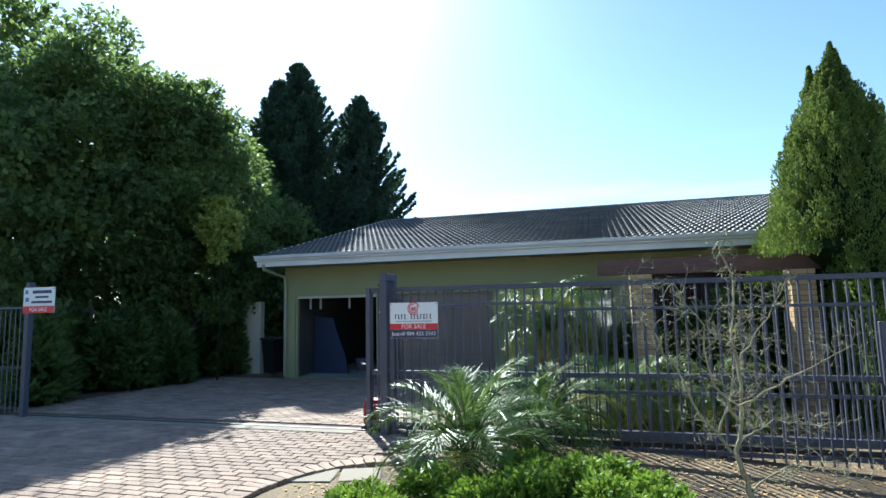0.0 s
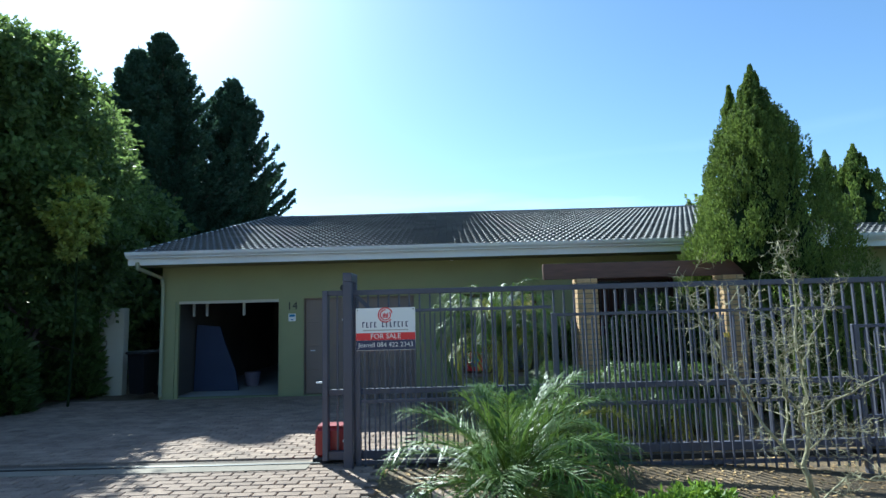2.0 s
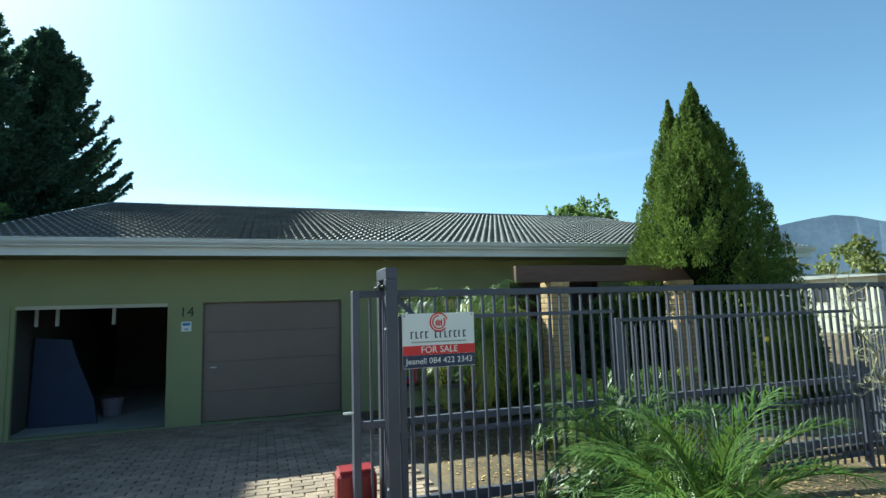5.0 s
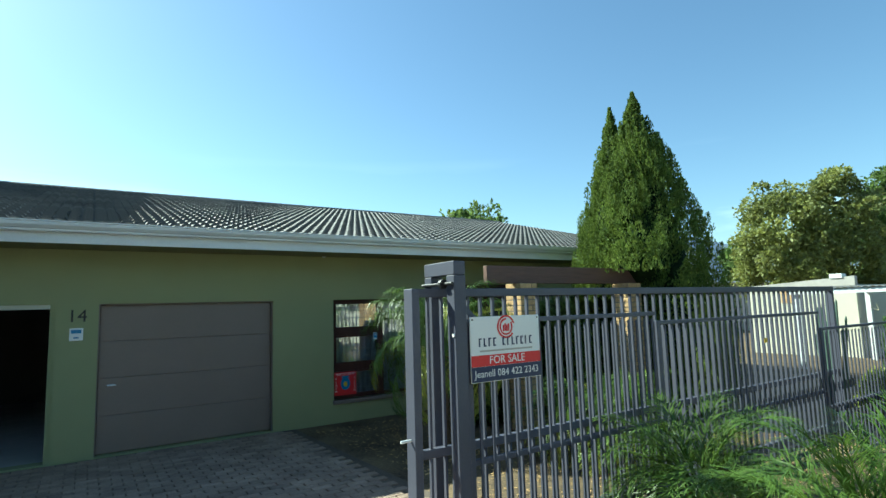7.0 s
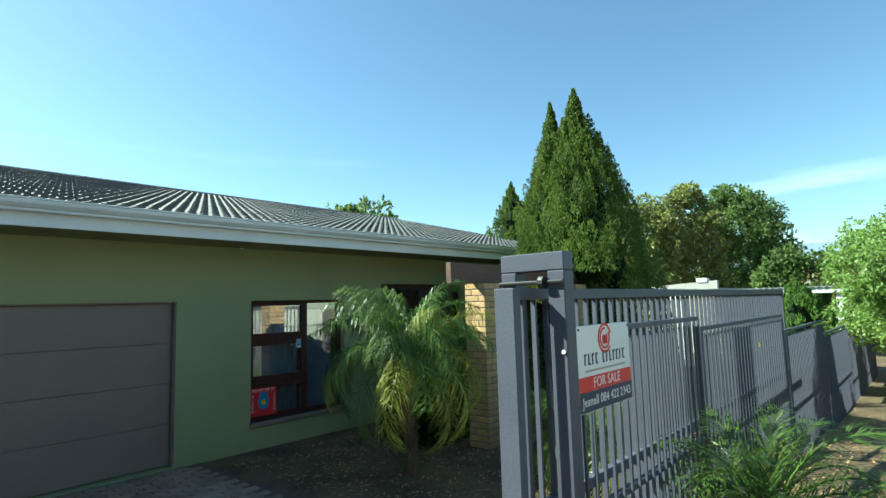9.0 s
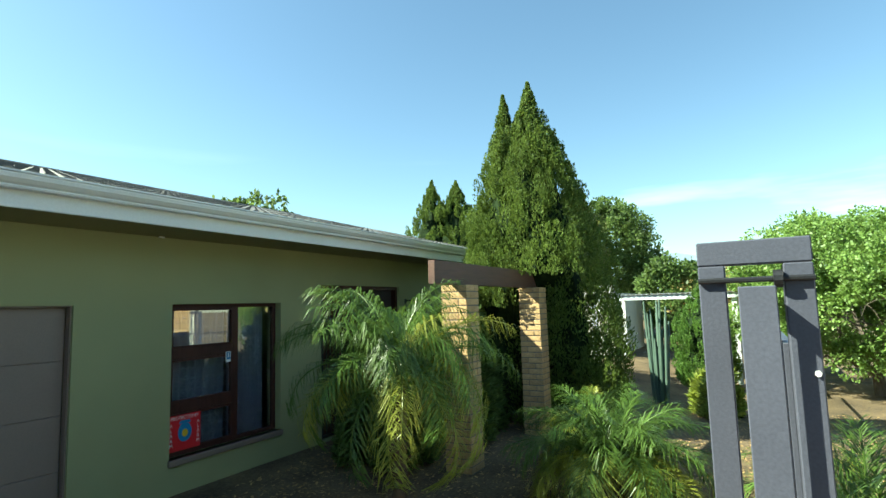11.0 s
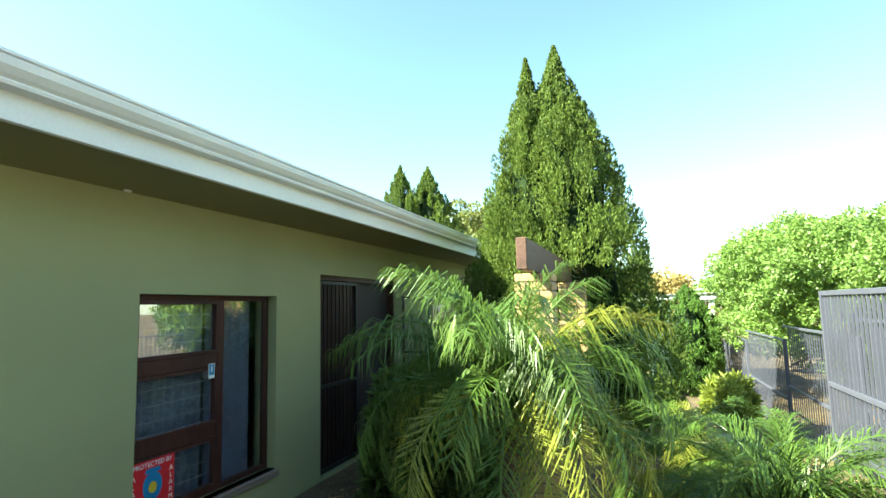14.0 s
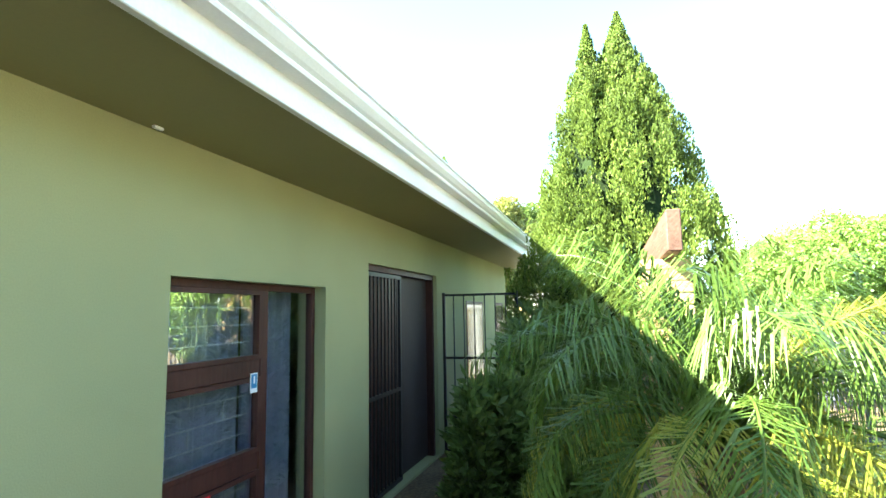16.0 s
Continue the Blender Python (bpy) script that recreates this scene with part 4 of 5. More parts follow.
def frond(length, rng, arch=1.0, pairs=38, leaf=0.30, hang=0.5, width=0.009):
    """A feather palm frond rising from the origin along +x and arching over."""
    b = Build()
    pts, p, ang = [], Vector((0, 0, 0)), radians(rng.uniform(52, 78))
    n = 14
    for i in range(n + 1):
        pts.append(p.copy())
        p = p + Vector((math.cos(ang), 0, math.sin(ang))) * length / n
        ang -= arch * radians(9.5) * (0.5 + i / n)
    b.tube(pts, [0.011 * (1 - 0.8 * i / n) + 0.0015 for i in range(n + 1)], 4)
    for i in range(pairs):
        t = 0.16 + 0.84 * i / (pairs - 1)
        k = min(n - 1, int(t * n))
        q = pts[k].lerp(pts[k + 1], t * n - k)
        way = (pts[k + 1] - pts[k]).normalized()
        ln = leaf * (0.45 + 0.75 * math.sin(math.pi * min(1, 0.12 + t * 0.88)) ** 0.8) * rng.uniform(0.85, 1.1)
        for s in (-1, 1):
            j = rng.uniform(-0.22, 0.22)
            d = (way * (0.85 + j) + Vector((0, s, 0)) * (0.72 - j) + Vector((0, 0, rng.uniform(-0.3, 0.55)))).normalized()
            mid = q + d * ln * 0.42
            d2 = (d * (1 - hang * 0.62) + way * 0.1 + Vector((0, 0, -1)) * hang * rng.uniform(0.7, 1.3)).normalized()
            tip = mid + d2 * ln * 0.68
            side = d.cross(Vector((0, 0, 1))).normalized() * width * 0.5
            m = len(b.v)
            b.v += [tuple(q - side * 0.5), tuple(q + side * 0.5), tuple(mid + side), tuple(mid - side), tuple(tip)]
            b.f += [(m, m + 1, m + 2, m + 3), (m + 3, m + 2, m + 4)]
    return quick(b, "frond")


def palm(x, y, trunk_height, fronds, length, label, seed, yellow=0.12, arch=1.0, hang=0.5, spread=1.0, leaf=0.3, group="garden palms"):
    rng = random.Random(seed)
    z0 = ground_z(x, y)
    c = thing("palm", (x, y, z0 - 0.02), label, "palm", group)
    b = Build()
    h = max(0.12, trunk_height)
    pts = [(0.03 * math.sin(i * 0.9), 0, h * i / 10) for i in range(11)]
    b.tube(pts, [0.075 + 0.018 * (i % 2) for i in range(11)], 10)
    for i in range(int(40 * h) + 20):
        a, z = rng.uniform(0, math.tau), rng.uniform(0.02, h)
        b.tube([(0.07 * math.cos(a), 0.07 * math.sin(a), z), (0.13 * math.cos(a), 0.13 * math.sin(a), z + 0.06)], [0.018, 0.004], 4)
    part("trunk", b, STEM, c)
    kinds = [frond(length * k, rng, arch * a, 50, leaf, hang) for k, a in ((1, 0.8), (0.95, 1.0), (1.05, 1.2), (0.8, 0.5), (0.9, 1.15), (1.0, 0.65))]
    greens = kinds
    yellows = [k.copy() for k in kinds]
    for k in greens:
        k.materials.append(PALMLEAF)
    for k in yellows:
        k.materials.append(PALMYELLOW)
    for i in range(fronds):
        t = i / fronds
        old = t > 0.62
        which = rng.choice((3, 5)) if t < 0.15 else rng.choice((2, 4, 1) if old else (0, 1, 4, 5))
        use = yellows if (old and rng.random() < yellow * 3) or rng.random() < yellow * 0.4 else greens
        tilt = (-18 + 78 * t * spread) + rng.uniform(-6, 6)
        o = new("frond", use[which])
        o.parent = c
        o.matrix_basis = pose(0.0, 0.0, h + 0.02, 0, 0, i * 137.5 + rng.uniform(-14, 14)) @ pose(0.04, 0, 0, rng.uniform(-12, 12), tilt, 0)
    return c


def bare_shrub(x, y, seed):
    """A young bare tree: one stem forking low into two leaning limbs with crooked fine twigs."""
    rng = random.Random(seed)
    z0 = ground_z(x, y) - 0.03
    c = thing("bare_shrub", (x, y, z0), "leafless pale forked twiggy young tree on the verge before the fence", "shrub")

    def limb(points, r0, r1):
        pts = []
        for i in range(len(points) - 1):
            p, q = Vector(points[i]), Vector(points[i + 1])
            for k in range(4):
                pts.append(p.lerp(q, k / 4) + Vector((rng.gauss(0, 0.012), rng.gauss(0, 0.02), 0)))
        pts.append(Vector(points[-1]))
        return pts, [r0 + (r1 - r0) * i / (len(pts) - 1) for i in range(len(pts))]

    stem, sr = limb([(0, 0, 0), (-0.02, 0.0, 0.2), (-0.1, 0.0, 0.48)], 0.028, 0.02)
    part("trunk", Build().tube(stem, sr, 7), TWIG, c)
    fork = (-0.1, 0.0, 0.48)
    limbs = [([fork, (-0.02, 0.02, 0.9), (-0.06, -0.02, 1.35), (-0.02, 0.05, 1.8), (-0.1, 0.05, 2.2)], 0.018, 0.004),
             ([fork, (-0.34, 0.06, 0.78), (-0.5, 0.12, 1.15), (-0.72, 0.1, 1.55), (-0.82, 0.15, 1.85)], 0.013, 0.004),
             ([(-0.06, 0.0, 0.72), (-0.28, -0.12, 1.1), (-0.3, -0.15, 1.5), (-0.5, -0.15, 1.85)], 0.010, 0.003),
             ([(-0.04, 0, 1.2), (0.18, 0.15, 1.45), (0.42, 0.22, 1.85)], 0.009, 0.003),
             ([(-0.04, 0, 0.85), (0.28, -0.2, 1.1), (0.66, -0.3, 1.35)], 0.010, 0.003),
             ([(-0.02, 0, 0.2), (0.3, 0.1, 0.36), (0.85, 0.1, 0.3)], 0.010, 0.003),
             ([(-0.08, 0, 0.55), (0.25, 0.15, 0.72), (0.5, 0.2, 0.68)], 0.008, 0.003),
             ([(-0.2, 0.02, 0.6), (-0.05, 0.25, 1.0), (0.05, 0.3, 1.5)], 0.009, 0.003)]
    twigs, ends = Build(), []
    for points, r0, r1 in limbs:
        pts, rr = limb(points, r0, r1)
        part("branch", Build().tube(pts, rr, 6), TWIG, c)
        for i in range(2, len(pts)):
            for k in range(2):
                side = Vector((rng.gauss(0, 1), rng.gauss(0, 1), rng.gauss(0.35, 0.7)))
                branches(twigs, pts[i], side, rng.uniform(0.1, 0.27), 0.0036, 1, rng, ends, 3, 0.0, 4, 0.4, 0.55)
    for p, d, dep in list(ends):
        for _ in range(2):
            s = (d + Vector((rng.gauss(0, 0.9), rng.gauss(0, 0.9), rng.gauss(0, 0.8)))).normalized()
            twigs.tube([p, p + s * 0.03, p + s * 0.06 + Vector((rng.gauss(0, 0.015), 0, 0.01))], [0.0025, 0.002, 0.001], 3)
    part("twig_spray", quick(twigs, "twig_spray"), TWIG, c, kind="stuff")
    return c


def low_shrub(name, x, y, rx, ry, h, mat, label, seed, tufts=1500, size=0.05):
    rng = random.Random(seed)
    c = thing(name, (x, y, ground_z(x, y) - 0.02), label, "shrub")
    b = Build()
    lumps = [(rng.uniform(-0.8, 0.8) * rx, rng.uniform(-0.8, 0.8) * ry, rng.uniform(0.35, 0.5)) for _ in range(9)]
    for i in range(tufts):
        lx, ly, lr = rng.choice(lumps)
        v = Vector((rng.gauss(0, 1), rng.gauss(0, 1), abs(rng.gauss(0, 0.9)))).normalized()
        k = rng.uniform(0.6, 1)
        p = Vector((lx + v.x * lr * rx * k, ly + v.y * lr * ry * k, max(0.03, v.z * h * k * (1 - 0.3 * (abs(lx) / rx)))))
        leaf_quads(b, p, Vector((v.x, v.y, 0.5)), size, 6, rng, 0.4, 2.2)
    part("foliage", quick(b, "foliage"), mat, c)
    part("stems", Build().tube([(0, 0, 0), (0.02, 0, h * 0.5)], [0.03, 0.015], 6).tube([(0, 0, 0.02), (rx * 0.5, 0, h * 0.4)], [0.02, 0.01], 5), BARK, c)
    return c


# front garden inside the fence
def clear_of_pillar(x, y, z):
    """The cypress has been cut back round the pillar and the beam."""
    return x > 8.3 or z > 2.5 or (z > 2.0 and y > -2.5) or y > -1.9


conifer("cypress", 8.78, -2.55, 6.12, 1.52, CYPRESS, "tall pointed green cypress with ragged outline beside the entrance", plumes=1300, plume=0.6, full=1.15, size=0.034, dense=85, seed=3, keep=clear_of_pillar, snap=8.32)
conifer("cypress", 8.6, -2.12, 5.88, 0.92, CYPRESS, "slightly shorter twin cypress touching the taller one", plumes=600, plume=0.6, full=1.35, seed=4, keep=clear_of_pillar, size=0.034, dense=85)
conifer("cypress", 13.4, 2.18, 5.75, 1.05, CYPRESS, "blunt green cypress beyond the end of the house", plumes=420, plume=0.45, seed=5, full=1.9, size=0.045, dense=60)
conifer("cypress", 13.62, 1.48, 5.7, 1.6, CYPRESS, "rounded green cypress beyond the end of the house", plumes=620, plume=0.45, seed=6, full=1.35, size=0.045, dense=60)
palm(4.0, -2.72, 1.2, 50, 1.32, "dwarf date palm with many arching drooping fronds before the window", 11, hang=0.8, arch=1.1, yellow=0.2, spread=0.95, leaf=0.34)
palm(5.1, -4.5, 0.3, 56, 1.1, "low feathery palm in the garden bed inside the fence", 12, hang=0.5, leaf=0.3, yellow=0.3)
palm(6.4, -4.0, 0.2, 34, 0.95, "second low feathery palm in the garden bed inside the fence", 15, hang=0.6, leaf=0.3, yellow=0.3)
palm(3.6, -7.75, 0.25, 30, 1.05, "low feathery palm on the street side of the fence", 13, hang=0.4, arch=0.9, leaf=0.28, yellow=0.02)
palm(4.1, -6.35, 0.25, 34, 1.0, "small spreading palm beside the fence foot", 14, hang=0.4, arch=0.95, leaf=0.27, yellow=0.03)
bare_shrub(5.9, -7.75, 21)
low_shrub("juniper", 4.55, -8.35, 0.8, 0.6, 0.5, JUNIPER, "bright green spreading juniper on the verge", 31, 6500, 0.026)
low_shrub("juniper", 3.4, -8.7, 0.65, 0.45, 0.35, JUNIPER, "bright green low juniper at the bed edge", 32, 5000, 0.026)
low_shrub("dark_shrub", 7.0, -1.55, 1.0, 0.7, 2.0, BROADLEAF, "dense dark green shrub in the shade beside the door", 33, 5000, 0.07)
# Added shrub that stands in for the dark tree shade under the cypress.
low_shrub("dark_shrub", 10.35, -2.1, 1.05, 0.9, 2.3, BROADLEAF, "dense green shrub added to fill the dark tree shade beyond the cypress", 36, 6000, 0.08)
low_shrub("dark_shrub", 5.5, -1.55, 0.75, 0.5, 1.45, BROADLEAF, "dense dark green shrub in the shade before the front door", 35, 4200, 0.06)
conifer("bright_juniper", 15.6, -4.8, 2.75, 0.75, GREENBUSH, "rounded bright green upright juniper bush", "shrub", plumes=420, plume=0.4, size=0.05, full=2.2, seed=8, lobes=0.2)
low_shrub("yellow_shrub", 11.8, -5.15, 0.5, 0.4, 0.95, YELLOWLEAF, "pale yellow-green leafy bush beside the fence", 34, 1500, 0.07)


def column_cactus(x, y):
    rng = random.Random(7)
    c = thing("column_cactus", (x, y, ground_z(x, y) - 0.03), "tall grey-green columnar cactus clump", "cactus")
    for i in range(26):
        a, r = rng.uniform(0, math.tau), rng.uniform(0.02, 0.2)
        p, q = Vector((r * math.cos(a), r * math.sin(a), 0)), Vector((r * 1.7 * math.cos(a), r * 1.7 * math.sin(a), rng.uniform(1.3, 2.3)))
        part("stem", Build().tube([p, p.lerp(q, 0.5), q, q + Vector((0, 0, 0.05))], [0.026, 0.03, 0.022, 0.005], 8), GREYLEAF, c)


column_cactus(12.8, -3.95)


def carport():
    c = thing("carport", (17.0, -4.0, 0), "open carport with pale corrugated roof and white posts", "carport")
    z0 = -0.6
    for x, y in ((0, -1.55), (0, 2.4), (5, -1.55), (5, 2.4)):
        part("post", box(x - 0.07, x + 0.07, y - 0.07, y + 0.07, z0, 2.02), FASCIA, c)
    part("fascia", box(-0.15, -0.11, -1.7, 2.6, 1.98, 2.12), FASCIA, c)
    b, n = Build(), 56
    for i in range(n + 1):
        y = -1.7 + 4.3 * i / n
        z = 2.13 + 0.03 * (i % 2)
        b.v += [(-0.2, y, z), (5.3, y, z + 0.04), (5.3, y, z + 0.03), (-0.2, y, z - 0.01)]
    for i in range(n):
        for k in range(4):
            b.f.append((4 * i + k, 4 * i + (k + 1) % 4, 4 * i + 4 + (k + 1) % 4, 4 * i + 4 + k))
    part("roof", b, SHEET, c, "pale corrugated sheets")


carport()


def far_house(name, x0, x1, y0, y1, z0, top, label):
    h = thing(name, (0, 0, 0), label, "house")
    part("wall", box(x0, x1, y0, y1, z0, top), PALE, h)
    part("roof", Build().prism([(y0 - 0.4, top + 0.004), (y1 + 0.4, top + 0.004), (y1 + 0.2, top + 0.12), ((y0 + y1) / 2, top + 0.35), (y0 - 0.2, top + 0.12)], "x", x0 - 0.4, x1 + 0.4), SHEET, h)
    for i in range(2):
        w = part("window", box(x0 - 0.03, x0 - 0.002, y0 + 0.8 + i * 2.2, y0 + 1.9 + i * 2.2, top - 1.5, top - 0.5), DARKWOOD, h)
        part("pane", box(x0 - 0.034, x0 - 0.031, y0 + 0.87 + i * 2.2, y0 + 1.83 + i * 2.2, top - 1.43, top - 0.57), BLACKIRON, w)


nb = thing("neighbour_house", (22.2, -1.2, -1.2), "low pale flat-roofed neighbouring house with pink panel and white parapet", "house")
part("wall", box(0, 7.0, 0, 3.7, 0, 3.46), PALE, nb)
part("parapet", Build().prism([(0, 3.464), (3.7, 3.464), (3.7, 3.58), (0, 3.80)], "x", -0.02, 0.2), CONCRETE, nb, "pale sloping parapet")
part("roof", box(0.2, 7.0, 0.05, 3.65, 3.464, 3.5), SHEET, nb)
part("panel", box(-0.03, -0.002, 2.0, 2.45, 2.9, 3.46), BRICK, nb, "pinkish brick panel")
part("chimney_cap", box(-0.06, 0.3, 0.35, 0.75, 3.74, 3.9, 0.01), WHITE, nb, "bright white cap")
# Unseen wall and tree row, added behind the camera to block sky light.
part("unseen_street_wall", box(-30, 24, -27.3, -27.0, -0.5, 1.9), PALE, None, "unseen plain plaster wall added across the street to cut sky light", kind="structure")
for i in range(6):
    broad_tree("unseen_street_tree", -22 + i * 8.5, -31.0 - (i % 2) * 2, 8.0 + (i % 3), 4.2, BROADLEAF, "unseen leafy tree added across the street to cut sky light", 80 + i, clumps=45, leaves=30, size=0.35, low=0.12)

# large trees
def clear_of_roof(x, y, z):
    """Branches lie on or beside the roof, never inside the house."""
    return x < -3.55 or z > 3.3 + 0.253 * (y + 0.84)


pine(-8.14, 9.0, 13.7, 4.9, "tall dark blue-green pine behind the garage", 41, keep=clear_of_roof)
pine(-8.75, 8.3, 12.7, 3.6, "dark pine close beside the taller pine", 43, keep=clear_of_roof)
pine(-6.95, 13.2, 13.6, 4.9, "dark pine with ragged branches behind the garage", 42, keep=clear_of_roof)
broad_tree("large_tree", -8.0, -1.2, 9.6, 2.7, BROADLEAF, "large leafy evergreen tree shading the driveway", 51, clumps=150, leaves=110, size=0.12, low=0.03, trunk=0.2)
broad_tree("large_tree", -6.3, 0.2, 8.8, 2.0, BROADLEAF, "leafy evergreen tree beside the garage", 52, clumps=170, leaves=100, size=0.11, low=0.08)
broad_tree("large_tree", -12.5, 0.5, 12.0, 3.6, BROADLEAF, "tall leafy evergreen tree at the garden edge", 53, clumps=120, leaves=70, size=0.2, low=0.02, trunk=0.25)
broad_tree("large_tree", -8.8, -4.2, 7.0, 2.4, BROADLEAF, "dense dark leafy tree inside the fence", 54, clumps=110, leaves=60, size=0.16, low=0.0)
broad_tree("large_tree", -8.2, 4.0, 7.5, 3.0, BROADLEAF, "dense leafy tree behind the side wall", 56, clumps=110, leaves=60, size=0.2, low=0.0)
for i in range(5):
    low_shrub("hedge_shrub", -5.9 - 0.8 * (i % 2), -4.6 + 1.35 * i, 0.9, 0.9, 2.2, BROADLEAF, "dense dark shrub in the shaded border", 70 + i, 1600, 0.12)
# Trunk takes the painted shade colour to sink into the dark trees behind.
broad_tree("yellow_tree", -4.55, -0.84, 4.9, 0.42, YELLOWLEAF, "slim tree with yellow-green leaves", 55, clumps=30, leaves=60, size=0.1, low=0.62, trunk=0.025, lump=(0.3, 0.7), bark=INNER_SHADE)
broad_tree("spring_tree", 16.0, -8.5, 4.45, 3.2, BRIGHTLEAF, "spreading tree with bright light green leaves", 61, clumps=300, leaves=120, size=0.07, low=0.12, trunk=0.16, lump=(0.08, 0.17))
broad_tree("spring_tree", 21.5, -9.5, 4.9, 3.4, BRIGHTLEAF, "light green tree over the pavement", 62, clumps=190, leaves=70, size=0.11, low=0.2, trunk=0.16, lump=(0.1, 0.2))
broad_tree("garden_tree", 33.5, 6.0, 9.2, 2.5, OLIVELEAF, "olive and brown leafed tree in a neighbouring garden", 63, clumps=130, leaves=60, size=0.17, low=0.1)
broad_tree("garden_tree", 35.8, 4.2, 9.9, 2.3, OLIVELEAF, "taller olive leafed tree in a neighbouring garden", 64, clumps=130, leaves=60, size=0.17, low=0.1)
broad_tree("garden_tree", 41.5, 2.4, 9.9, 3.2, BROADLEAF, "rounded dark green tree in a neighbouring garden", 65, clumps=150, leaves=70, size=0.18, low=0.1)
broad_tree("garden_tree", 16.5, 13.2, 7.5, 1.6, BROADLEAF, "treetop showing above the roof", 66, clumps=40, leaves=30, size=0.2, low=0.45)
broad_tree("garden_tree", 34.0, -4.8, 4.5, 3.0, GOLDLEAF, "low golden-brown garden tree", 67, clumps=70, leaves=50, size=0.2, low=0.1)
broad_tree("garden_tree", 29.0, -2.6, 4.6, 1.6, BROADLEAF, "small green garden tree beyond the carport", 68, clumps=50, leaves=40, size=0.18, low=0.1)


def hills():
    b = Build()
    rng = random.Random(5)
    n = 60
    for i in range(n + 1):
        a = radians(-25 + 90 * i / n)
        h = 150 + 230 * math.exp(-((i - 41) / 7) ** 2) + 90 * math.exp(-((i - 22) / 6) ** 2) + 6 * math.sin(i * 1.3) + rng.uniform(-4, 4)
        x, y = 3000 * math.cos(a), 3000 * math.sin(a)
        b.v += [(x, y, -5), (x * 1.02, y * 1.02, h), (x * 1.2, y * 1.2, -5)]
    for i in range(n):
        b.f += [(3 * i, 3 * i + 3, 3 * i + 4, 3 * i + 1), (3 * i + 1, 3 * i + 4, 3 * i + 5, 3 * i + 2)]
    part("backdrop", b, HILL, None, "distant hills with blue haze painted into their colour", kind="structure")


hills()
far_house("distant_house", 36, 48, 12, 26, -2.5, 3.1, "distant white house with grey roof below the hill")
far_house("distant_house", 52, 62, 30, 40, -3, 4.2, "distant pale house among trees below the hill")
rng_far = random.Random(77)
for i in range(9):
    a = radians(6 + 6.5 * i)
    d = rng_far.uniform(62, 90)
    broad_tree("distant_tree", d * math.cos(a), -8 + d * math.sin(a), rng_far.uniform(6.5, 9), rng_far.uniform(3, 4.5), rng_far.choice((BROADLEAF, OLIVELEAF, BRIGHTLEAF)), "small distant garden tree below the hill", 90 + i, clumps=34, leaves=26, size=0.5, low=0.08)
for px_, py_ in PILLARS:
    pillar(px_, py_)


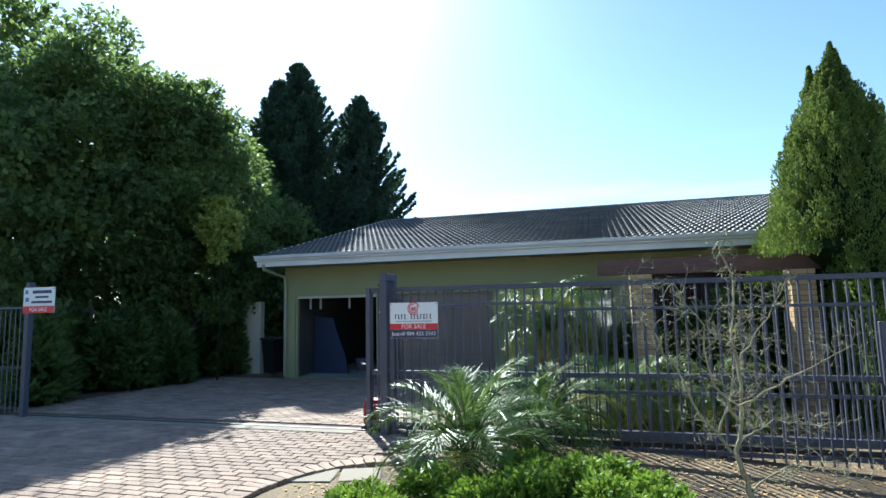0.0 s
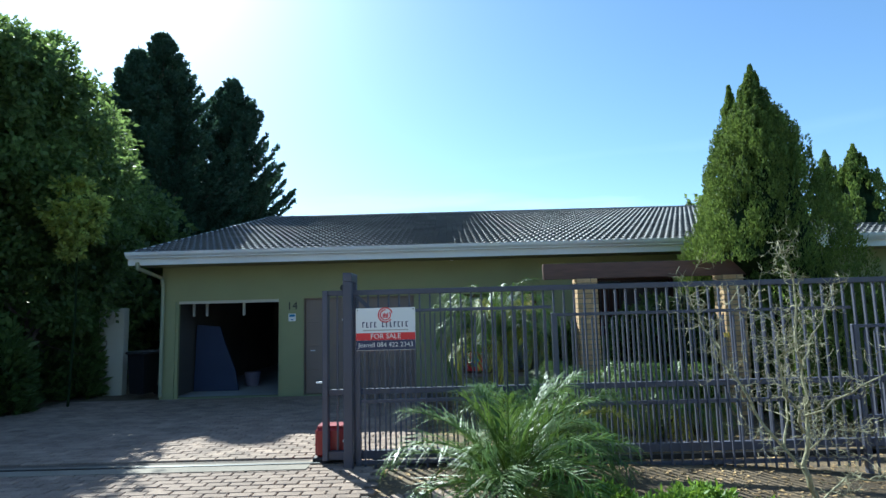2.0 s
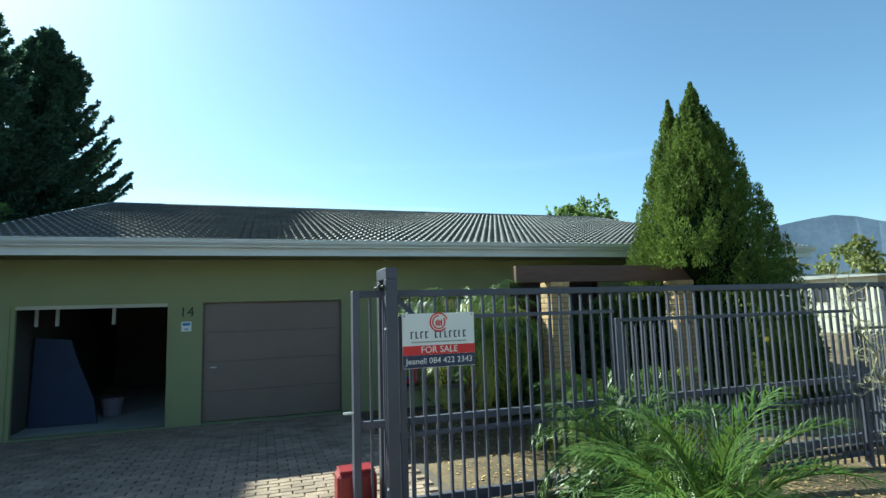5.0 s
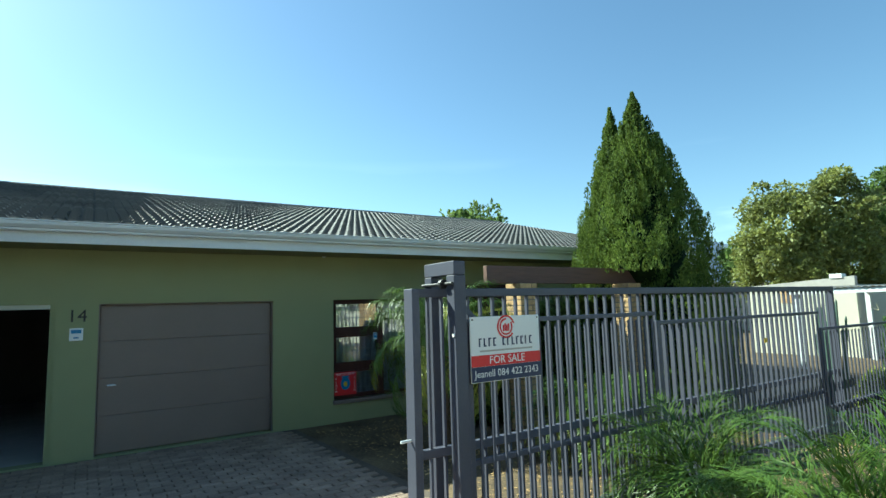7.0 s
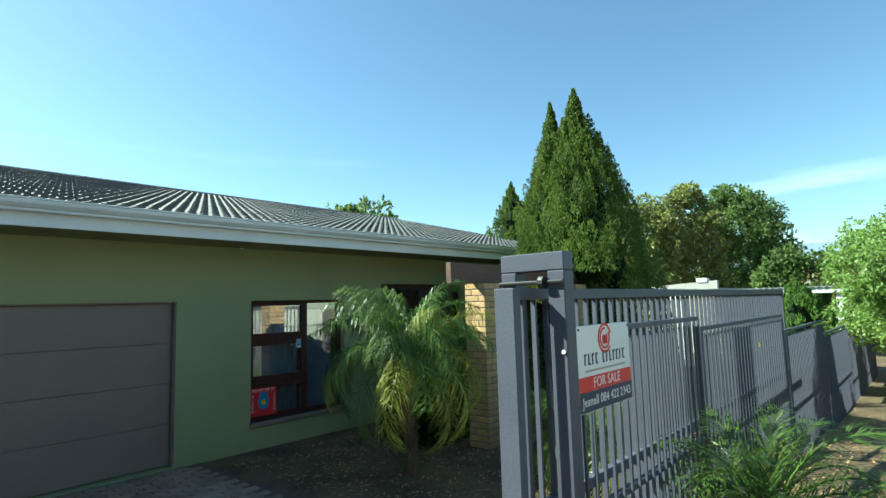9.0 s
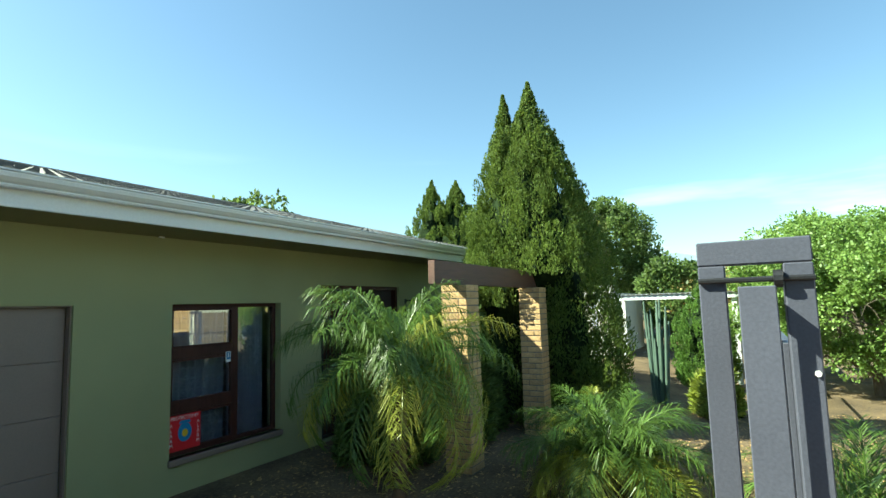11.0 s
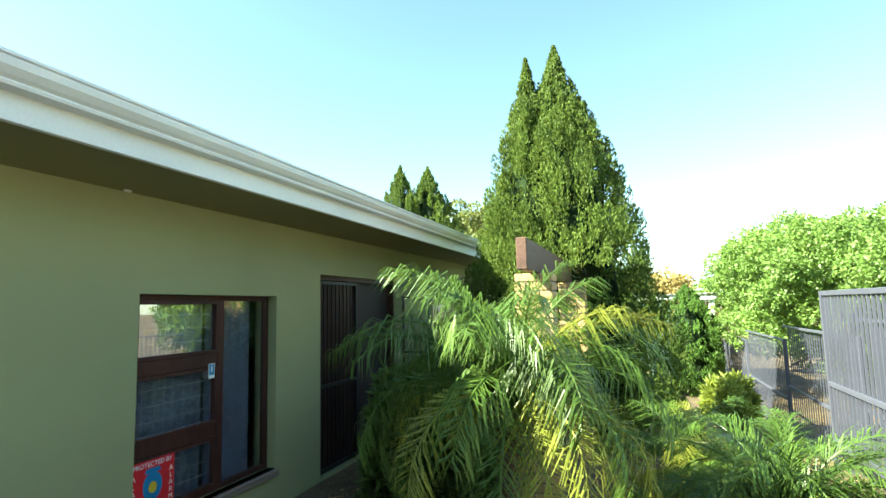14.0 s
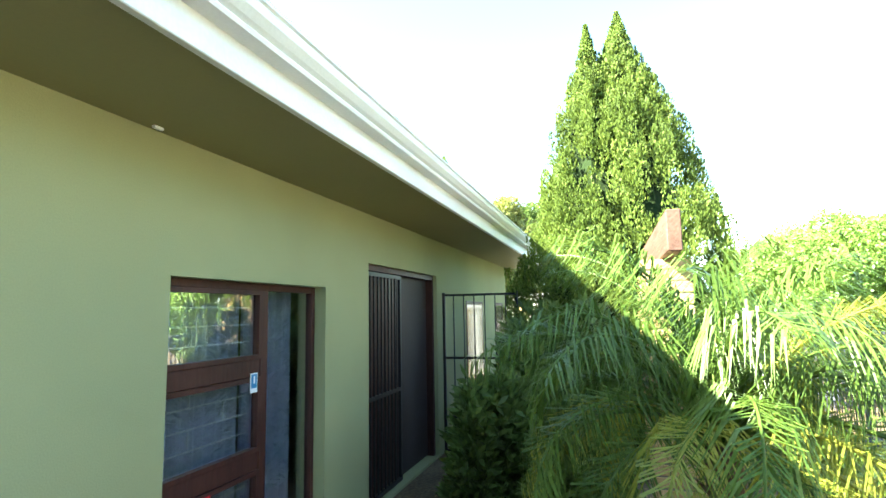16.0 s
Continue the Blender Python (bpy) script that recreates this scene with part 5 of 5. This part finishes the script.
# ---- paving ----
def paving():
    field = Build()
    near = []
    bl, bw, gap = 0.218, 0.105, 0.011
    me = box(0, bl, 0, bw, -0.05, 0, 0.008).mesh("brick")
    me.materials.append(PAVER)
    holder = part("driveway", Build(), SAND)
    rng = random.Random(9)
    y, row = -13.8, 0
    while y < -0.1:
        x = -5.1 + (bl / 2 if row % 2 else 0)
        while x < 5.9:
            cx, cy = x + bl / 2, y + bw / 2
            if paved(cx, cy) and not (-5.8 < cy < -5.48 and cx < 1.65):
                z = ground_z(cx, cy) + rng.uniform(-0.003, 0.003)
                if -0.8 < cx < 2.2 and -8.1 < cy < -5.8 and len(near) < 300:
                    o = new("brick", me)
                    o.parent = holder
                    o.matrix_basis = pose(x, y, z, rng.uniform(-0.6, 0.6), rng.uniform(-0.5, 0.5), rng.uniform(-0.6, 0.6))
                    near.append(o)
                else:
                    field.box(x, x + bl, y, y + bw, z - 0.05, z, 0.007)
            x += bl + gap
        y += bw + gap
        row += 1
    bed = Build()
    xs, ys = [-5.2 + 0.4 * i for i in range(29)], [-14.0 + 0.4 * i for i in range(36)]
    bed.v = [(x, min(y, -0.02), ground_z(x, min(y, -0.02)) - 0.02) for y in ys for x in xs]
    w = len(xs)
    for j in range(len(ys) - 1):
        for i in range(w - 1):
            if paved((xs[i] + xs[i + 1]) / 2, (ys[j] + ys[j + 1]) / 2):
                bed.f.append((j * w + i, j * w + i + 1, (j + 1) * w + i + 1, (j + 1) * w + i))
    holder.data = bed.mesh("driveway")
    holder.data.materials.append(SAND)
    tagged(holder, "brown clay brick paved driveway in stretcher bond", kind="structure")
    part("paving_bricks", quick(field, "paving_bricks"), PAVERS, holder, kind="stuff")


paving()


def bed_border():
    """Soldier course of bricks round the nose of the planting bed, and two pale slabs."""
    holder = part("bed_border", box(1.5, 1.52, -8.5, -8.48, 0.02, 0.1), SAND, None, "soldier course of clay bricks around the planting bed", kind="structure")
    me = box(-0.11, 0.11, -0.05, 0.05, -0.05, 0, 0.005).mesh("brick")
    me.materials.append(PAVER)
    n = 34
    for i in range(n):
        a = radians(88 + 150 * i / n)
        x, y = 3.2 + 1.5 * math.cos(a), -8.45 + 1.5 * math.sin(a)
        o = new("brick", me)
        o.parent = holder
        o.matrix_basis = pose(x, y, ground_z(x, y) + 0.008 + 0.003 * (i % 3), 0, 0, math.degrees(a))
    slab = box(-0.2, 0.2, -0.2, 0.2, -0.03, 0.02, 0.008).mesh("slab")
    slab.materials.append(SCREED)
    for x, y, t in ((2.05, -7.75, 12), (2.47, -7.62, 20)):
        s = thing("paving_slab", pose(x, y, ground_z(x, y) - 0.032, 0, 0, t), "sandy square concrete slab lying in the planting bed", "slab")
        o = new("slab", slab)
        o.parent = s


bed_border()


def litter():
    rng = random.Random(12)
    b = Build()
    for _ in range(16000):
        x, y = rng.uniform(2.0, 13.0), rng.uniform(-9.5, -0.4)
        if not in_bed(x, y) and not (x > 3 and y > -5.6):
            continue
        z, a, s = ground_z(x, y) - 0.026, rng.uniform(0, math.tau), rng.uniform(0.012, 0.035)
        u, v = Vector((math.cos(a), math.sin(a), rng.uniform(-0.2, 0.4))) * s, Vector((-math.sin(a), math.cos(a), rng.uniform(-0.2, 0.2))) * s * 0.5
        o, n = Vector((x, y, z + 0.006)), len(b.v)
        b.v += [tuple(o - u), tuple(o + v), tuple(o + u), tuple(o - v)]
        b.f.append((n, n + 1, n + 2, n + 3))
    part("leaf_litter", quick(b, "leaf_litter"), MULCH, None, "dry brown fallen leaves on the bed soil", kind="stuff")


litter()
